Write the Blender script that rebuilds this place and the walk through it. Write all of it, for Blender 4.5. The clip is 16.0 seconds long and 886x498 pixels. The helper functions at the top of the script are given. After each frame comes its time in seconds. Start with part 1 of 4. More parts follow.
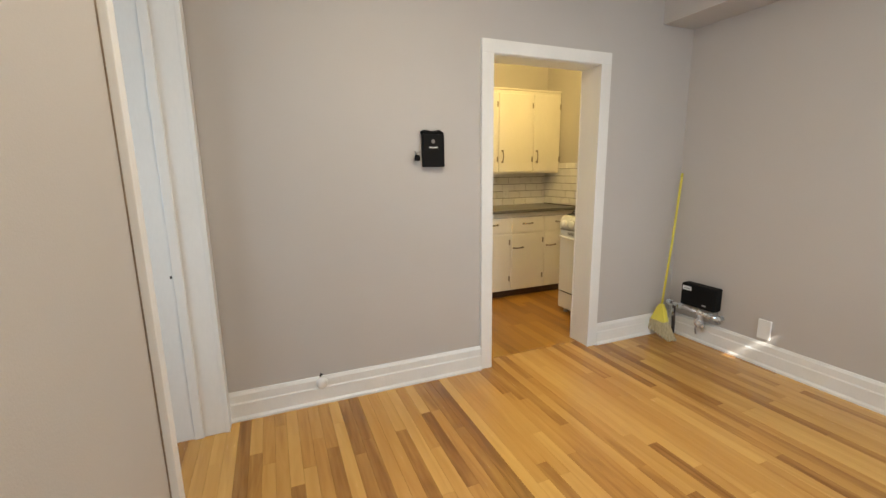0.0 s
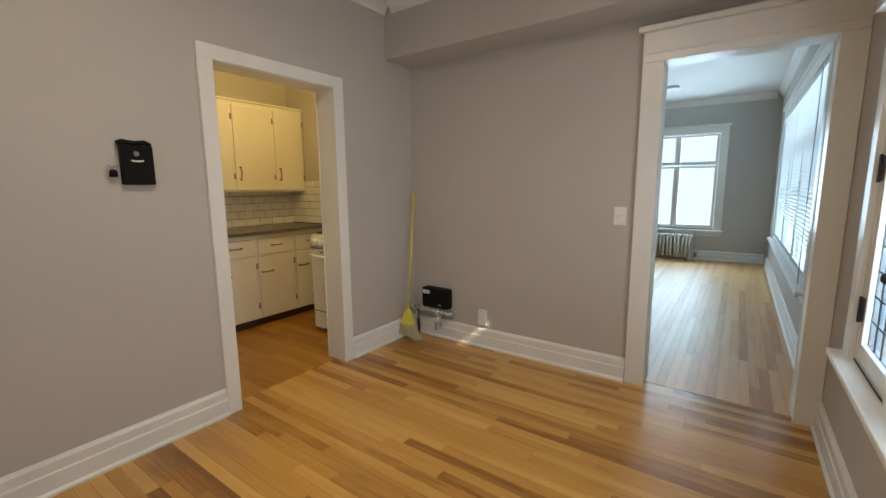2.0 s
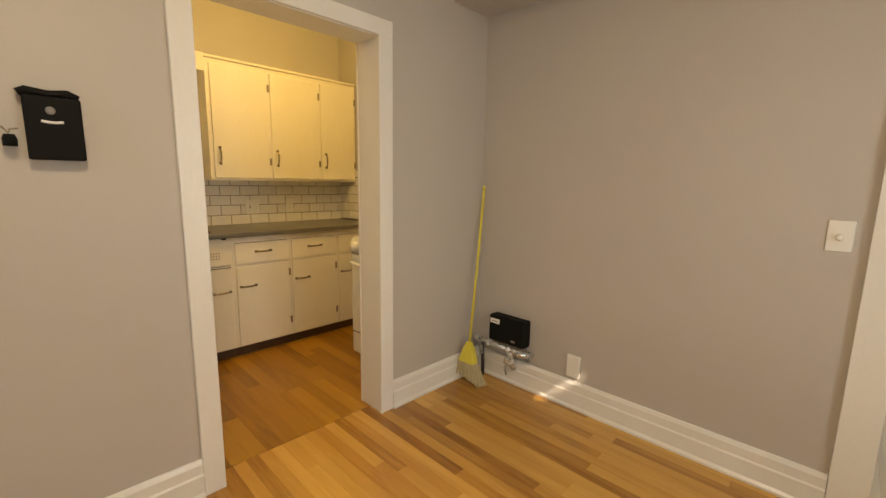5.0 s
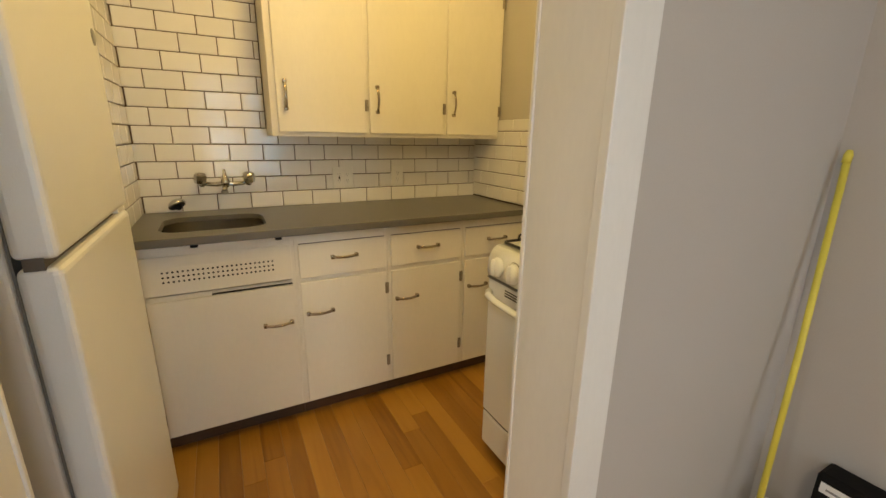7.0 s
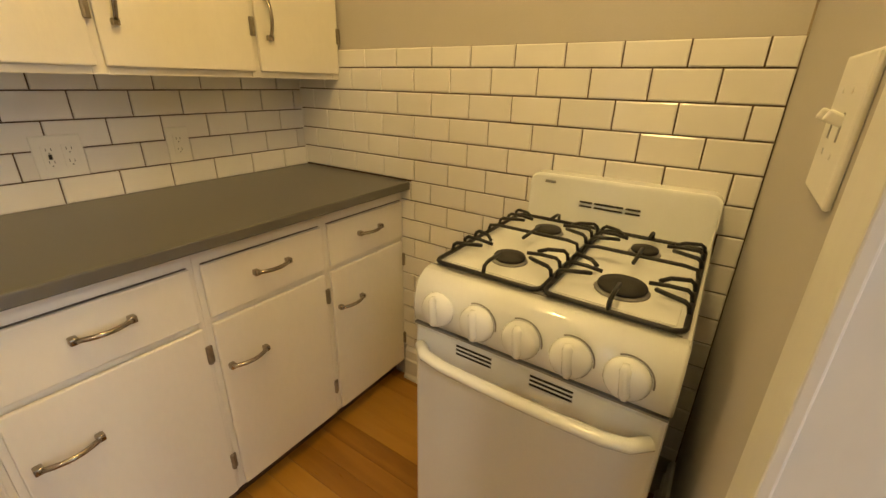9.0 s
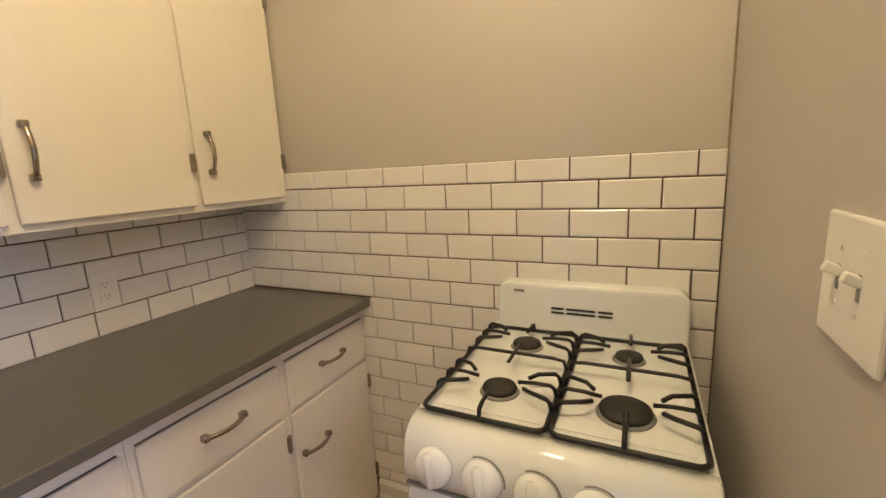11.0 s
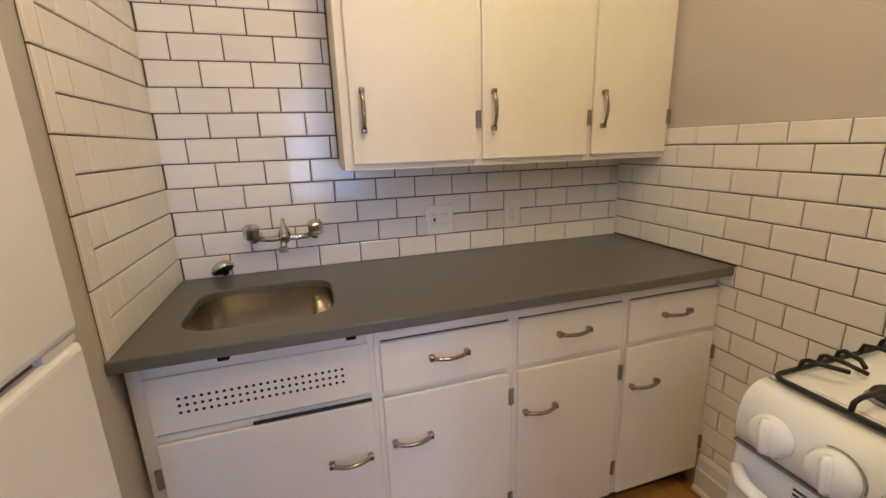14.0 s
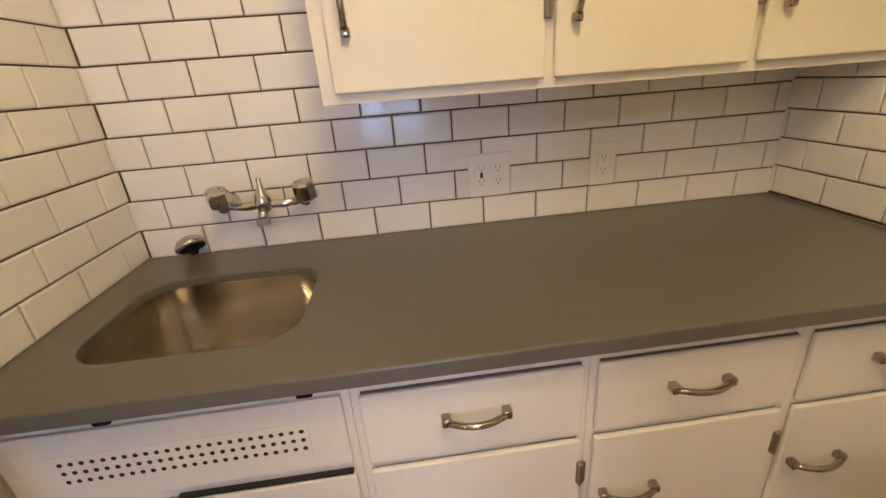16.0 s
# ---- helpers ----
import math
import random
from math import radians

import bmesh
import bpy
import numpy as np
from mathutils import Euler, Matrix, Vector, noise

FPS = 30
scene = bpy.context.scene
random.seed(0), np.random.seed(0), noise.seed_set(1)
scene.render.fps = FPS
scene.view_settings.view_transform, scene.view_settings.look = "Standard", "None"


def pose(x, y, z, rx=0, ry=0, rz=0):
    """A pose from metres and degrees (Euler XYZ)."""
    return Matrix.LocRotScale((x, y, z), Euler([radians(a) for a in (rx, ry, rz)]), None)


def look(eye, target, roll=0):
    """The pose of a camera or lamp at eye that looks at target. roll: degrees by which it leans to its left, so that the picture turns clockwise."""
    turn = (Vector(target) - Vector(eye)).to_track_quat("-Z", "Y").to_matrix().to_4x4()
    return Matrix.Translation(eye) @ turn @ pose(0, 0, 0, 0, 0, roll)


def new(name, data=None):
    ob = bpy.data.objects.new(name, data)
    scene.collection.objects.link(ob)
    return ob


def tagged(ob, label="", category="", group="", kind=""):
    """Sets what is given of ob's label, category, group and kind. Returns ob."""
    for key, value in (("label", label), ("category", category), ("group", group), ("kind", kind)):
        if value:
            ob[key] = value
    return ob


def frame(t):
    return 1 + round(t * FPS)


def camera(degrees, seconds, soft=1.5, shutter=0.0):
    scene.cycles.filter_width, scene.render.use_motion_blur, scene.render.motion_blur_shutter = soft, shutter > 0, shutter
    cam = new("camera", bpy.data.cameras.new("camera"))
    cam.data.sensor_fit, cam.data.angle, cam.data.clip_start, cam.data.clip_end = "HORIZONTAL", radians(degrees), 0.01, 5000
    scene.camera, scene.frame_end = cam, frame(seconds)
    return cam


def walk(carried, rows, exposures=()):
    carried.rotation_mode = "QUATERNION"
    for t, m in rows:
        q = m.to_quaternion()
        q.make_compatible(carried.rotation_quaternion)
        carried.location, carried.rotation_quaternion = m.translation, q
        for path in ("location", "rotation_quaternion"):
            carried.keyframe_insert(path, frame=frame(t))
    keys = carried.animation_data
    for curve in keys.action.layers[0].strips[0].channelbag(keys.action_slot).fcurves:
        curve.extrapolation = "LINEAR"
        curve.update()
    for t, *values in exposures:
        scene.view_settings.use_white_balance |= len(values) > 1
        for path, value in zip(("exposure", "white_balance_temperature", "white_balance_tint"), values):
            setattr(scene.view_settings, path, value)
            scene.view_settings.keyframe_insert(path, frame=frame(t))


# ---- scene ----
cam = camera(93.6, 16.0)
PATH = [
    (0, (0.312, 0.019, 1.339), (1.056, 1.839, 0.971), -0.8),
    (0.5, (0.325, 0.023, 1.354), (1.352, 1.705, 1.012), -0.3),
    (1, (0.353, 0.015, 1.345), (1.59, 1.553, 1.02), -0.2),
    (1.5, (0.377, 0.012, 1.34), (1.82, 1.361, 1.032), -0.3),
    (2, (0.398, -0.011, 1.345), (2.012, 1.131, 1.046), -0.5),
    (2.5, (0.408, -0.039, 1.347), (2.144, 0.912, 1.058), -0.7),
    (3, (0.415, -0.064, 1.35), (2.216, 0.756, 1.059), -0.4),
    (3.5, (0.441, -0.052, 1.345), (2.259, 0.719, 1.031), 0.4),
    (4, (0.607, 0.061, 1.318), (2.326, 1.026, 0.977), 1.9),
    (4.5, (0.861, 0.279, 1.294), (2.367, 1.55, 0.949), 0.6),
    (5, (1.123, 0.593, 1.318), (2.53, 1.978, 1.0), 1.0),
    (5.2, (1.241, 0.687, 1.303), (2.58, 2.141, 0.994), 1.2),
    (7.5, (1.953, 2.222, 1.318), (2.842, 3.917, 0.736), 1.0),
    (8, (1.973, 2.457, 1.298), (3.151, 3.908, 0.588), 1.0),
    (8.5, (2.089, 2.579, 1.3), (3.497, 3.761, 0.511), 1.9),
    (10.8, (2.172, 2.77, 1.376), (3.947, 3.547, 0.878), -2.8),
    (11, (2.17, 2.762, 1.398), (3.94, 3.613, 1.019), -3.0),
    (11.5, (2.168, 2.733, 1.433), (3.845, 3.813, 1.284), -3.7),
    (12, (2.142, 2.724, 1.438), (3.633, 4.056, 1.397), -3.7),
    (12.5, (2.097, 2.714, 1.436), (3.308, 4.304, 1.373), -2.8),
    (13, (2.062, 2.672, 1.419), (2.916, 4.471, 1.226), -1.9),
    (13.5, (2.045, 2.655, 1.405), (2.698, 4.512, 1.052), -2.0),
    (14, (2.03, 2.657, 1.378), (2.606, 4.508, 0.889), -1.8),
    (14.5, (2.024, 2.66, 1.362), (2.521, 4.5, 0.755), -1.6),
    (15, (2.059, 2.752, 1.332), (2.487, 4.591, 0.671), -2.3),
    (15.5, (2.157, 2.976, 1.367), (2.495, 4.868, 0.814), -3.8),
    (16, (2.279, 3.138, 1.34), (2.436, 4.979, 0.576), -4.5),
]
EXPOSURES = [(0.0, 0.82, 6750, 10), (0.5, 0.61, 6750, 10), (1.0, 0.28, 6650, 10), (1.5, 0.2, 6900, 11), (2.5, 0.0, 7700, 14), (3.5, -0.01, 8000, 14), (4.5, 0.09, 8700, 14), (5.0, 0.47, 9400, 14), (7.5, 0.62, 6950, 10), (8.0, 0.67, 7100, 11), (8.5, 0.7, 7250, 13), (11.0, 0.76, 5300, 29), (12.5, 0.39, 5200, 31), (13.5, 0.54, 5200, 30), (14.5, 0.75, 5250, 29), (15.0, 0.82, 5300, 28), (16.0, 0.93, 5600, 27)]
walk(cam, [(t, look(eye, target, roll)) for t, eye, target, roll in PATH], EXPOSURES)

# ---- world, sun and lamps ----
world = bpy.data.worlds.new("sky")
scene.world = world
world.use_nodes = True
wn = world.node_tree
sky = wn.nodes.new("ShaderNodeTexSky")
sky.sky_type, sky.sun_disc = "NISHITA", False
sky.sun_elevation, sky.sun_rotation = radians(39), radians(-163)
wn.nodes["Background"].inputs["Strength"].default_value = 0.15
wn.links.new(sky.outputs[0], wn.nodes["Background"].inputs["Color"])


H_LAMP = 2.684


def lamp(name, kind, m, watts, colour, **more):
    data = bpy.data.lights.new(name, kind)
    data.energy, data.color = watts, colour
    for key, value in more.items():
        if key == "size":
            data.size = value
        elif key == "size_y":
            data.shape, data.size_y = "RECTANGLE", value
        elif key == "round":
            data.shape = "DISK"
        elif key == "radius":
            data.shadow_soft_size = value
        elif key == "angle":
            data.angle = value
    ob = new(name, data)
    ob.matrix_world = m
    return ob


lamp("sun", "SUN", look((-2.85, -10, 8.48), (0, 0, 0)), 4, (1, 0.95, 0.88), angle=radians(0.5))
lamp("daylight_end_window", "AREA", look((9.42, 0.94, 1.5), (4.5, 0.7, 0.0)), 150, (0.46, 0.74, 1), size=1.5, size_y=2.0)
lamp("daylight_side_window", "AREA", look((6.2, -0.92, 1.5), (6.2, 3, 1.2)), 120, (0.46, 0.74, 1), size=3.6, size_y=1.8)
lamp("daylight_leaded_window", "AREA", look((2.28, -0.78, 1.45), (2.28, 3, 1.1)), 37, (0.78, 0.89, 1), size=1.1, size_y=1.6)
# side-room daylight, placed at window_4, which is itself an added, unseen window
lamp("daylight_side_room", "AREA", look((-1.5, 1.55, 1.35), (0.1, 2.3, 1.1)), 9, (0.66, 0.83, 1), size=0.9, size_y=1.2)
lamp("kitchen_ceiling_light", "POINT", pose(2.46, 2.98, 2.50), 21.5, (1, 0.735, 0.272), radius=0.13)
# unseen lamp added to brighten the hall's left wall and floor
lamp("hall_fill_light", "AREA", pose(1.1, 0.85, H_LAMP), 18, (1, 0.9, 0.73), size=0.30, round=True)


# ---- materials ----
def surface(name, colour, rough=0.5, metal=0.0, vary=0.08, scale=3.0, bump=0.05, grain=120.0, stretch=(1, 1, 1), coat=0.0, island=0.0, dirt=None, sheen_vary=0.06):
    """Principled surface: two scales of tone, fine relief, optional worn second colour."""
    m = bpy.data.materials.new(name)
    m.use_nodes = True
    nt = m.node_tree
    n, l = nt.nodes, nt.links
    b = n["Principled BSDF"]
    b.inputs["Metallic"].default_value = metal
    b.inputs["Coat Weight"].default_value = coat
    geo = n.new("ShaderNodeNewGeometry")
    mp = n.new("ShaderNodeMapping")
    mp.inputs["Scale"].default_value = stretch
    l.new(geo.outputs["Position"], mp.inputs["Vector"])
    info = n.new("ShaderNodeObjectInfo")
    coarse, fine = n.new("ShaderNodeTexNoise"), n.new("ShaderNodeTexNoise")
    for tex, s, d in ((coarse, scale, 4), (fine, grain, 3)):
        tex.inputs["Scale"].default_value, tex.inputs["Detail"].default_value = s, d
        l.new(mp.outputs["Vector"], tex.inputs["Vector"])
    add = n.new("ShaderNodeMath")
    add.operation = "ADD"
    l.new(coarse.outputs["Fac"], add.inputs[0])
    mul = n.new("ShaderNodeMath")
    mul.operation = "MULTIPLY"
    mul.inputs[1].default_value = 0.4
    l.new(fine.outputs["Fac"], mul.inputs[0])
    l.new(mul.outputs[0], add.inputs[1])
    rng = n.new("ShaderNodeMapRange")
    rng.inputs["From Min"].default_value, rng.inputs["From Max"].default_value = 0.45, 0.95
    rng.inputs["To Min"].default_value, rng.inputs["To Max"].default_value = 1 - vary, 1 + vary
    l.new(add.outputs[0], rng.inputs["Value"])
    per = n.new("ShaderNodeMapRange")
    per.inputs["To Min"].default_value, per.inputs["To Max"].default_value = 1 - island, 1 + island
    l.new(info.outputs["Random"], per.inputs["Value"])
    tone = n.new("ShaderNodeMath")
    tone.operation = "MULTIPLY"
    l.new(rng.outputs[0], tone.inputs[0])
    l.new(per.outputs[0], tone.inputs[1])
    mix = n.new("ShaderNodeVectorMath")
    mix.operation = "SCALE"
    mix.inputs[0].default_value = colour
    l.new(tone.outputs[0], mix.inputs["Scale"])
    out = mix.outputs[0]
    if dirt:
        spot = n.new("ShaderNodeTexNoise")
        spot.inputs["Scale"].default_value, spot.inputs["Detail"].default_value = dirt[1], 6
        l.new(geo.outputs["Position"], spot.inputs["Vector"])
        cut = n.new("ShaderNodeMapRange")
        cut.inputs["From Min"].default_value, cut.inputs["From Max"].default_value = dirt[2], dirt[2] + 0.1
        l.new(spot.outputs["Fac"], cut.inputs["Value"])
        blend = n.new("ShaderNodeMix")
        blend.data_type = "RGBA"
        l.new(cut.outputs[0], blend.inputs["Factor"])
        l.new(out, blend.inputs["A"])
        blend.inputs["B"].default_value = (*dirt[0], 1)
        out = blend.outputs["Result"]
    l.new(out, b.inputs["Base Color"])
    rr = n.new("ShaderNodeMapRange")
    rr.inputs["To Min"].default_value, rr.inputs["To Max"].default_value = max(rough - sheen_vary, 0.02), rough + sheen_vary
    l.new(coarse.outputs["Fac"], rr.inputs["Value"])
    l.new(rr.outputs[0], b.inputs["Roughness"])
    if bump:
        bp = n.new("ShaderNodeBump")
        bp.inputs["Strength"].default_value, bp.inputs["Distance"].default_value = bump, 0.004
        l.new(fine.outputs["Fac"], bp.inputs["Height"])
        l.new(bp.outputs[0], b.inputs["Normal"])
    return m


def planks_of(name, along, dark, mid, light, rough, coat=0.0, grain=0.10):
    """Varnished oak: grain drawn out along one axis, each board with its own tone and figure."""
    m = bpy.data.materials.new(name)
    m.use_nodes = True
    nt = m.node_tree
    n, l = nt.nodes, nt.links
    b = n["Principled BSDF"]
    geo, info = n.new("ShaderNodeNewGeometry"), n.new("ShaderNodeObjectInfo")
    shift = n.new("ShaderNodeVectorMath")
    shift.operation = "MULTIPLY_ADD"
    comb = n.new("ShaderNodeCombineXYZ")
    for i in range(3):
        l.new(info.outputs["Random"], comb.inputs[i])
    shift.inputs[1].default_value = (37, 53, 11)
    l.new(comb.outputs[0], shift.inputs[0])
    l.new(geo.outputs["Position"], shift.inputs[2])
    mp = n.new("ShaderNodeMapping")
    mp.inputs["Scale"].default_value = (24, 2.0, 1) if along == "y" else (2.0, 24, 1)
    l.new(shift.outputs[0], mp.inputs["Vector"])
    wide, fine = n.new("ShaderNodeTexNoise"), n.new("ShaderNodeTexNoise")
    wide.inputs["Scale"].default_value, wide.inputs["Detail"].default_value = 0.7, 5
    wide.inputs["Distortion"].default_value = 1.2
    fine.inputs["Scale"].default_value, fine.inputs["Detail"].default_value = 5.0, 6
    l.new(mp.outputs[0], wide.inputs["Vector"])
    l.new(mp.outputs[0], fine.inputs["Vector"])
    f1 = n.new("ShaderNodeMath")
    f1.operation, f1.inputs[1].default_value = "MULTIPLY", 0.46
    l.new(wide.outputs["Fac"], f1.inputs[0])
    f2 = n.new("ShaderNodeMath")
    f2.operation, f2.inputs[1].default_value = "MULTIPLY_ADD", grain
    l.new(fine.outputs["Fac"], f2.inputs[0])
    l.new(f1.outputs[0], f2.inputs[2])
    f3 = n.new("ShaderNodeMath")
    f3.operation, f3.inputs[1].default_value = "MULTIPLY_ADD", 0.48
    l.new(info.outputs["Random"], f3.inputs[0])
    l.new(f2.outputs[0], f3.inputs[2])
    ramp = n.new("ShaderNodeValToRGB")
    e = ramp.color_ramp.elements
    e[0].position, e[0].color = 0.24, (*dark, 1)
    e[1].position, e[1].color = 0.81, (*light, 1)
    k = e.new(0.47)
    k.color = (*mid, 1)
    l.new(f3.outputs[0], ramp.inputs[0])
    l.new(ramp.outputs[0], b.inputs["Base Color"])
    rr = n.new("ShaderNodeMapRange")
    rr.inputs["To Min"].default_value, rr.inputs["To Max"].default_value = rough - 0.07, rough + 0.1
    b.inputs["Coat Weight"].default_value, b.inputs["Coat Roughness"].default_value = coat, 0.22
    l.new(fine.outputs["Fac"], rr.inputs["Value"])
    l.new(rr.outputs[0], b.inputs["Roughness"])
    bp = n.new("ShaderNodeBump")
    bp.inputs["Strength"].default_value, bp.inputs["Distance"].default_value = 0.03, 0.002
    l.new(fine.outputs["Fac"], bp.inputs["Height"])
    l.new(bp.outputs[0], b.inputs["Normal"])
    return m


def glass_of(name, tint, rough=0.02, rim=0.6):
    """Thin window glass: clear, with a mirror share that grows towards grazing angles."""
    m = bpy.data.materials.new(name)
    m.use_nodes = True
    nt = m.node_tree
    n, l = nt.nodes, nt.links
    n.remove(n["Principled BSDF"])
    clear, gloss, mix = n.new("ShaderNodeBsdfTransparent"), n.new("ShaderNodeBsdfGlossy"), n.new("ShaderNodeMixShader")
    facing, power, share = n.new("ShaderNodeLayerWeight"), n.new("ShaderNodeMath"), n.new("ShaderNodeMath")
    clear.inputs["Color"].default_value = (*tint, 1)
    gloss.inputs["Roughness"].default_value = rough
    power.operation, power.inputs[1].default_value = "POWER", 5.0
    share.operation, share.inputs[1].default_value, share.inputs[2].default_value = "MULTIPLY_ADD", rim, 0.03
    l.new(facing.outputs["Facing"], power.inputs[0])
    l.new(power.outputs[0], share.inputs[0])
    l.new(share.outputs[0], mix.inputs[0])
    l.new(clear.outputs[0], mix.inputs[1])
    l.new(gloss.outputs[0], mix.inputs[2])
    l.new(mix.outputs[0], n["Material Output"].inputs["Surface"])
    return m


PAINT = surface("greige_wall_paint", (0.50, 0.468, 0.438), 0.55, vary=0.035, scale=1.3, bump=0.12, grain=260)
CEIL = surface("ceiling_paint", (0.78, 0.77, 0.75), 0.7, vary=0.03, bump=0.1, grain=200)
TRIM = surface("white_gloss_trim", (0.78, 0.77, 0.74), 0.32, vary=0.04, scale=5, bump=0.08, grain=90, stretch=(1, 1, 0.35))
CABINET = surface("cream_cabinet_enamel", (0.78, 0.74, 0.66), 0.5, vary=0.035, scale=4, bump=0.1, grain=70, stretch=(1, 1, 0.4))
TILE = surface("white_glazed_tile", (0.80, 0.78, 0.76), 0.12, vary=0.02, scale=6, bump=0.06, grain=22, island=0.035)
GROUT = surface("dark_brown_grout", (0.10, 0.06, 0.034), 0.85, vary=0.25, scale=30, bump=0.3, grain=300)
QUARTZ = surface("grey_stone_counter", (0.120, 0.113, 0.098), 0.3, vary=0.02, scale=2, bump=0.02, grain=420, sheen_vary=0.02)
STEEL = surface("brushed_steel", (0.66, 0.62, 0.56), 0.2, metal=1.0, vary=0.06, scale=6, bump=0.0, grain=300, stretch=(0.2, 1, 1))
CHROME = surface("chrome", (0.60, 0.59, 0.58), 0.07, metal=1.0, vary=0.06, scale=20, bump=0.0)
PULL = surface("aged_nickel", (0.37, 0.32, 0.26), 0.14, metal=1.0, vary=0.15, scale=30, bump=0.03)
# dark tone for the shade inside drawer gaps and the refrigerator groove
RECESS = surface("recess_shade", (0.11, 0.09, 0.075), 0.6, vary=0.1, bump=0.0)
CAULK = surface("brown_strip", (0.27, 0.21, 0.15), 0.8, vary=0.3, scale=12, bump=0.2)
BRASS = surface("tarnished_hinge_metal", (0.33, 0.29, 0.23), 0.35, metal=0.9, vary=0.2, scale=40, bump=0.1)
IRON = surface("black_cast_iron", (0.008, 0.008, 0.009), 0.4, vary=0.2, scale=30, bump=0.2, grain=200)
BURNER = surface("burner_cap_enamel", (0.02, 0.018, 0.017), 0.6, vary=0.2, scale=30, bump=0.15)
ENAMEL = surface("white_appliance_enamel", (0.82, 0.85, 0.88), 0.16, vary=0.02, scale=3, bump=0.0, coat=0.3)
FRIDGE = surface("white_textured_steel", (0.80, 0.80, 0.79), 0.3, vary=0.02, scale=4, bump=0.14, grain=330)
PLASTIC = surface("white_plastic", (0.80, 0.79, 0.76), 0.35, vary=0.02, bump=0.02)
KICK = surface("dark_brown_kick_board", (0.075, 0.038, 0.018), 0.6, vary=0.25, scale=8, bump=0.1)
SLOT = surface("dark_slot", (0.02, 0.018, 0.016), 0.8, vary=0.2, bump=0.0)
BLACK = surface("black_plastic", (0.005, 0.0045, 0.0045), 0.7, vary=0.2, scale=30, bump=0.12, grain=200)
BLACK.node_tree.nodes["Principled BSDF"].inputs["Specular IOR Level"].default_value = 0.2
GREY = surface("grey_plastic", (0.24, 0.24, 0.24), 0.4, vary=0.1, bump=0.02)
YELLOW = surface("yellow_plastic", (0.74, 0.64, 0.09), 0.4, vary=0.08, scale=12, bump=0.05)
BRISTLE = surface("straw_bristles", (0.50, 0.43, 0.27), 0.85, vary=0.25, scale=30, bump=0.5, grain=250, stretch=(3, 3, 0.2))
GALV = surface("galvanised_pipe", (0.72, 0.73, 0.74), 0.28, metal=0.8, vary=0.2, scale=25, bump=0.1)
PAPER = surface("white_label", (0.8, 0.8, 0.8), 0.6, vary=0.03, bump=0.0)
RADIATOR = surface("cream_radiator_paint", (0.72, 0.69, 0.62), 0.4, vary=0.06, scale=8, bump=0.08)
BLIND = surface("white_blind_slat", (0.8, 0.8, 0.8), 0.5, vary=0.03, bump=0.02)
LEAD = surface("dark_lead_came", (0.05, 0.05, 0.055), 0.5, metal=0.5, vary=0.2, scale=30, bump=0.1)
OAK_HALL = planks_of("honey_oak_floor", "y", (0.23, 0.092, 0.017), (0.49, 0.24, 0.053), (0.67, 0.38, 0.102), 0.22, 0.3)
OAK_KITCHEN = planks_of("amber_oak_floor", "y", (0.21, 0.085, 0.012), (0.36, 0.166, 0.025), (0.47, 0.245, 0.043), 0.3, 0.0, 0.03)
OAK_LIVING = planks_of("pale_oak_floor", "x", (0.46, 0.21, 0.07), (0.64, 0.345, 0.14), (0.74, 0.455, 0.215), 0.42)
# leaded window's outer parts: shade and blue sky tint put into the colour
OUTER = surface("shade_toned_outside_paint", (0.36, 0.42, 0.48), 0.5, vary=0.15, scale=6, bump=0.1)
SUBFLOOR = surface("dark_floor_joint", (0.06, 0.03, 0.014), 0.8, vary=0.2, bump=0.1)
LIVING_BED = surface("pale_floor_joint", (0.24, 0.13, 0.055), 0.8, vary=0.2, bump=0.1)
SIDING = surface("pale_blue_siding", (0.27, 0.38, 0.47), 0.7, vary=0.08, scale=2, bump=0.1)
BRICK = surface("weathered_facade", (0.24, 0.19, 0.17), 0.8, vary=0.2, scale=3, bump=0.2)
YARD = surface("pale_concrete", (0.30, 0.33, 0.35), 0.9, vary=0.15, scale=1, bump=0.2, grain=60)
def glow(name, colour, strength):
    """Overcast brightness seen beyond a window."""
    m = bpy.data.materials.new(name)
    m.use_nodes = True
    n, l = m.node_tree.nodes, m.node_tree.links
    n.remove(n["Principled BSDF"])
    e = n.new("ShaderNodeEmission")
    e.inputs["Color"].default_value, e.inputs["Strength"].default_value = (*colour, 1), strength
    l.new(e.outputs[0], n["Material Output"].inputs["Surface"])
    return m


BRIGHT = glow("bright_sky", (0.72, 0.87, 1.0), 1.3)
GLASS = glass_of("window_glass", (0.93, 0.95, 0.96))
LEADED = glass_of("old_leaded_glass", (0.76, 0.86, 0.93), 0.05, 0.5)


# ---- mesh helpers ----
OFFSET = {}


def mesh_of(name, bm, material):
    me = bpy.data.meshes.new(name)
    bmesh.ops.recalc_face_normals(bm, faces=bm.faces)
    bm.to_mesh(me)
    bm.free()
    me.materials.append(material)
    return me


def smooth(ob):
    for p in ob.data.polygons:
        p.use_smooth = True
    return ob


def thing(name, loc, label, category, group="", kind=""):
    ob = new(name)
    ob.location = loc
    ob.empty_display_size = 0.05
    OFFSET[ob] = Vector(loc)
    return tagged(ob, label, category, group, kind)


def part(name, bm, material, parent, label="", soft=False):
    """One mesh object under a thing or part; the bmesh is in world metres."""
    off = OFFSET[parent]
    bmesh.ops.translate(bm, verts=bm.verts, vec=-off)
    ob = new(name, mesh_of(name, bm, material))
    ob.parent = parent
    OFFSET[ob] = off
    if soft:
        smooth(ob)
    return tagged(ob, label)


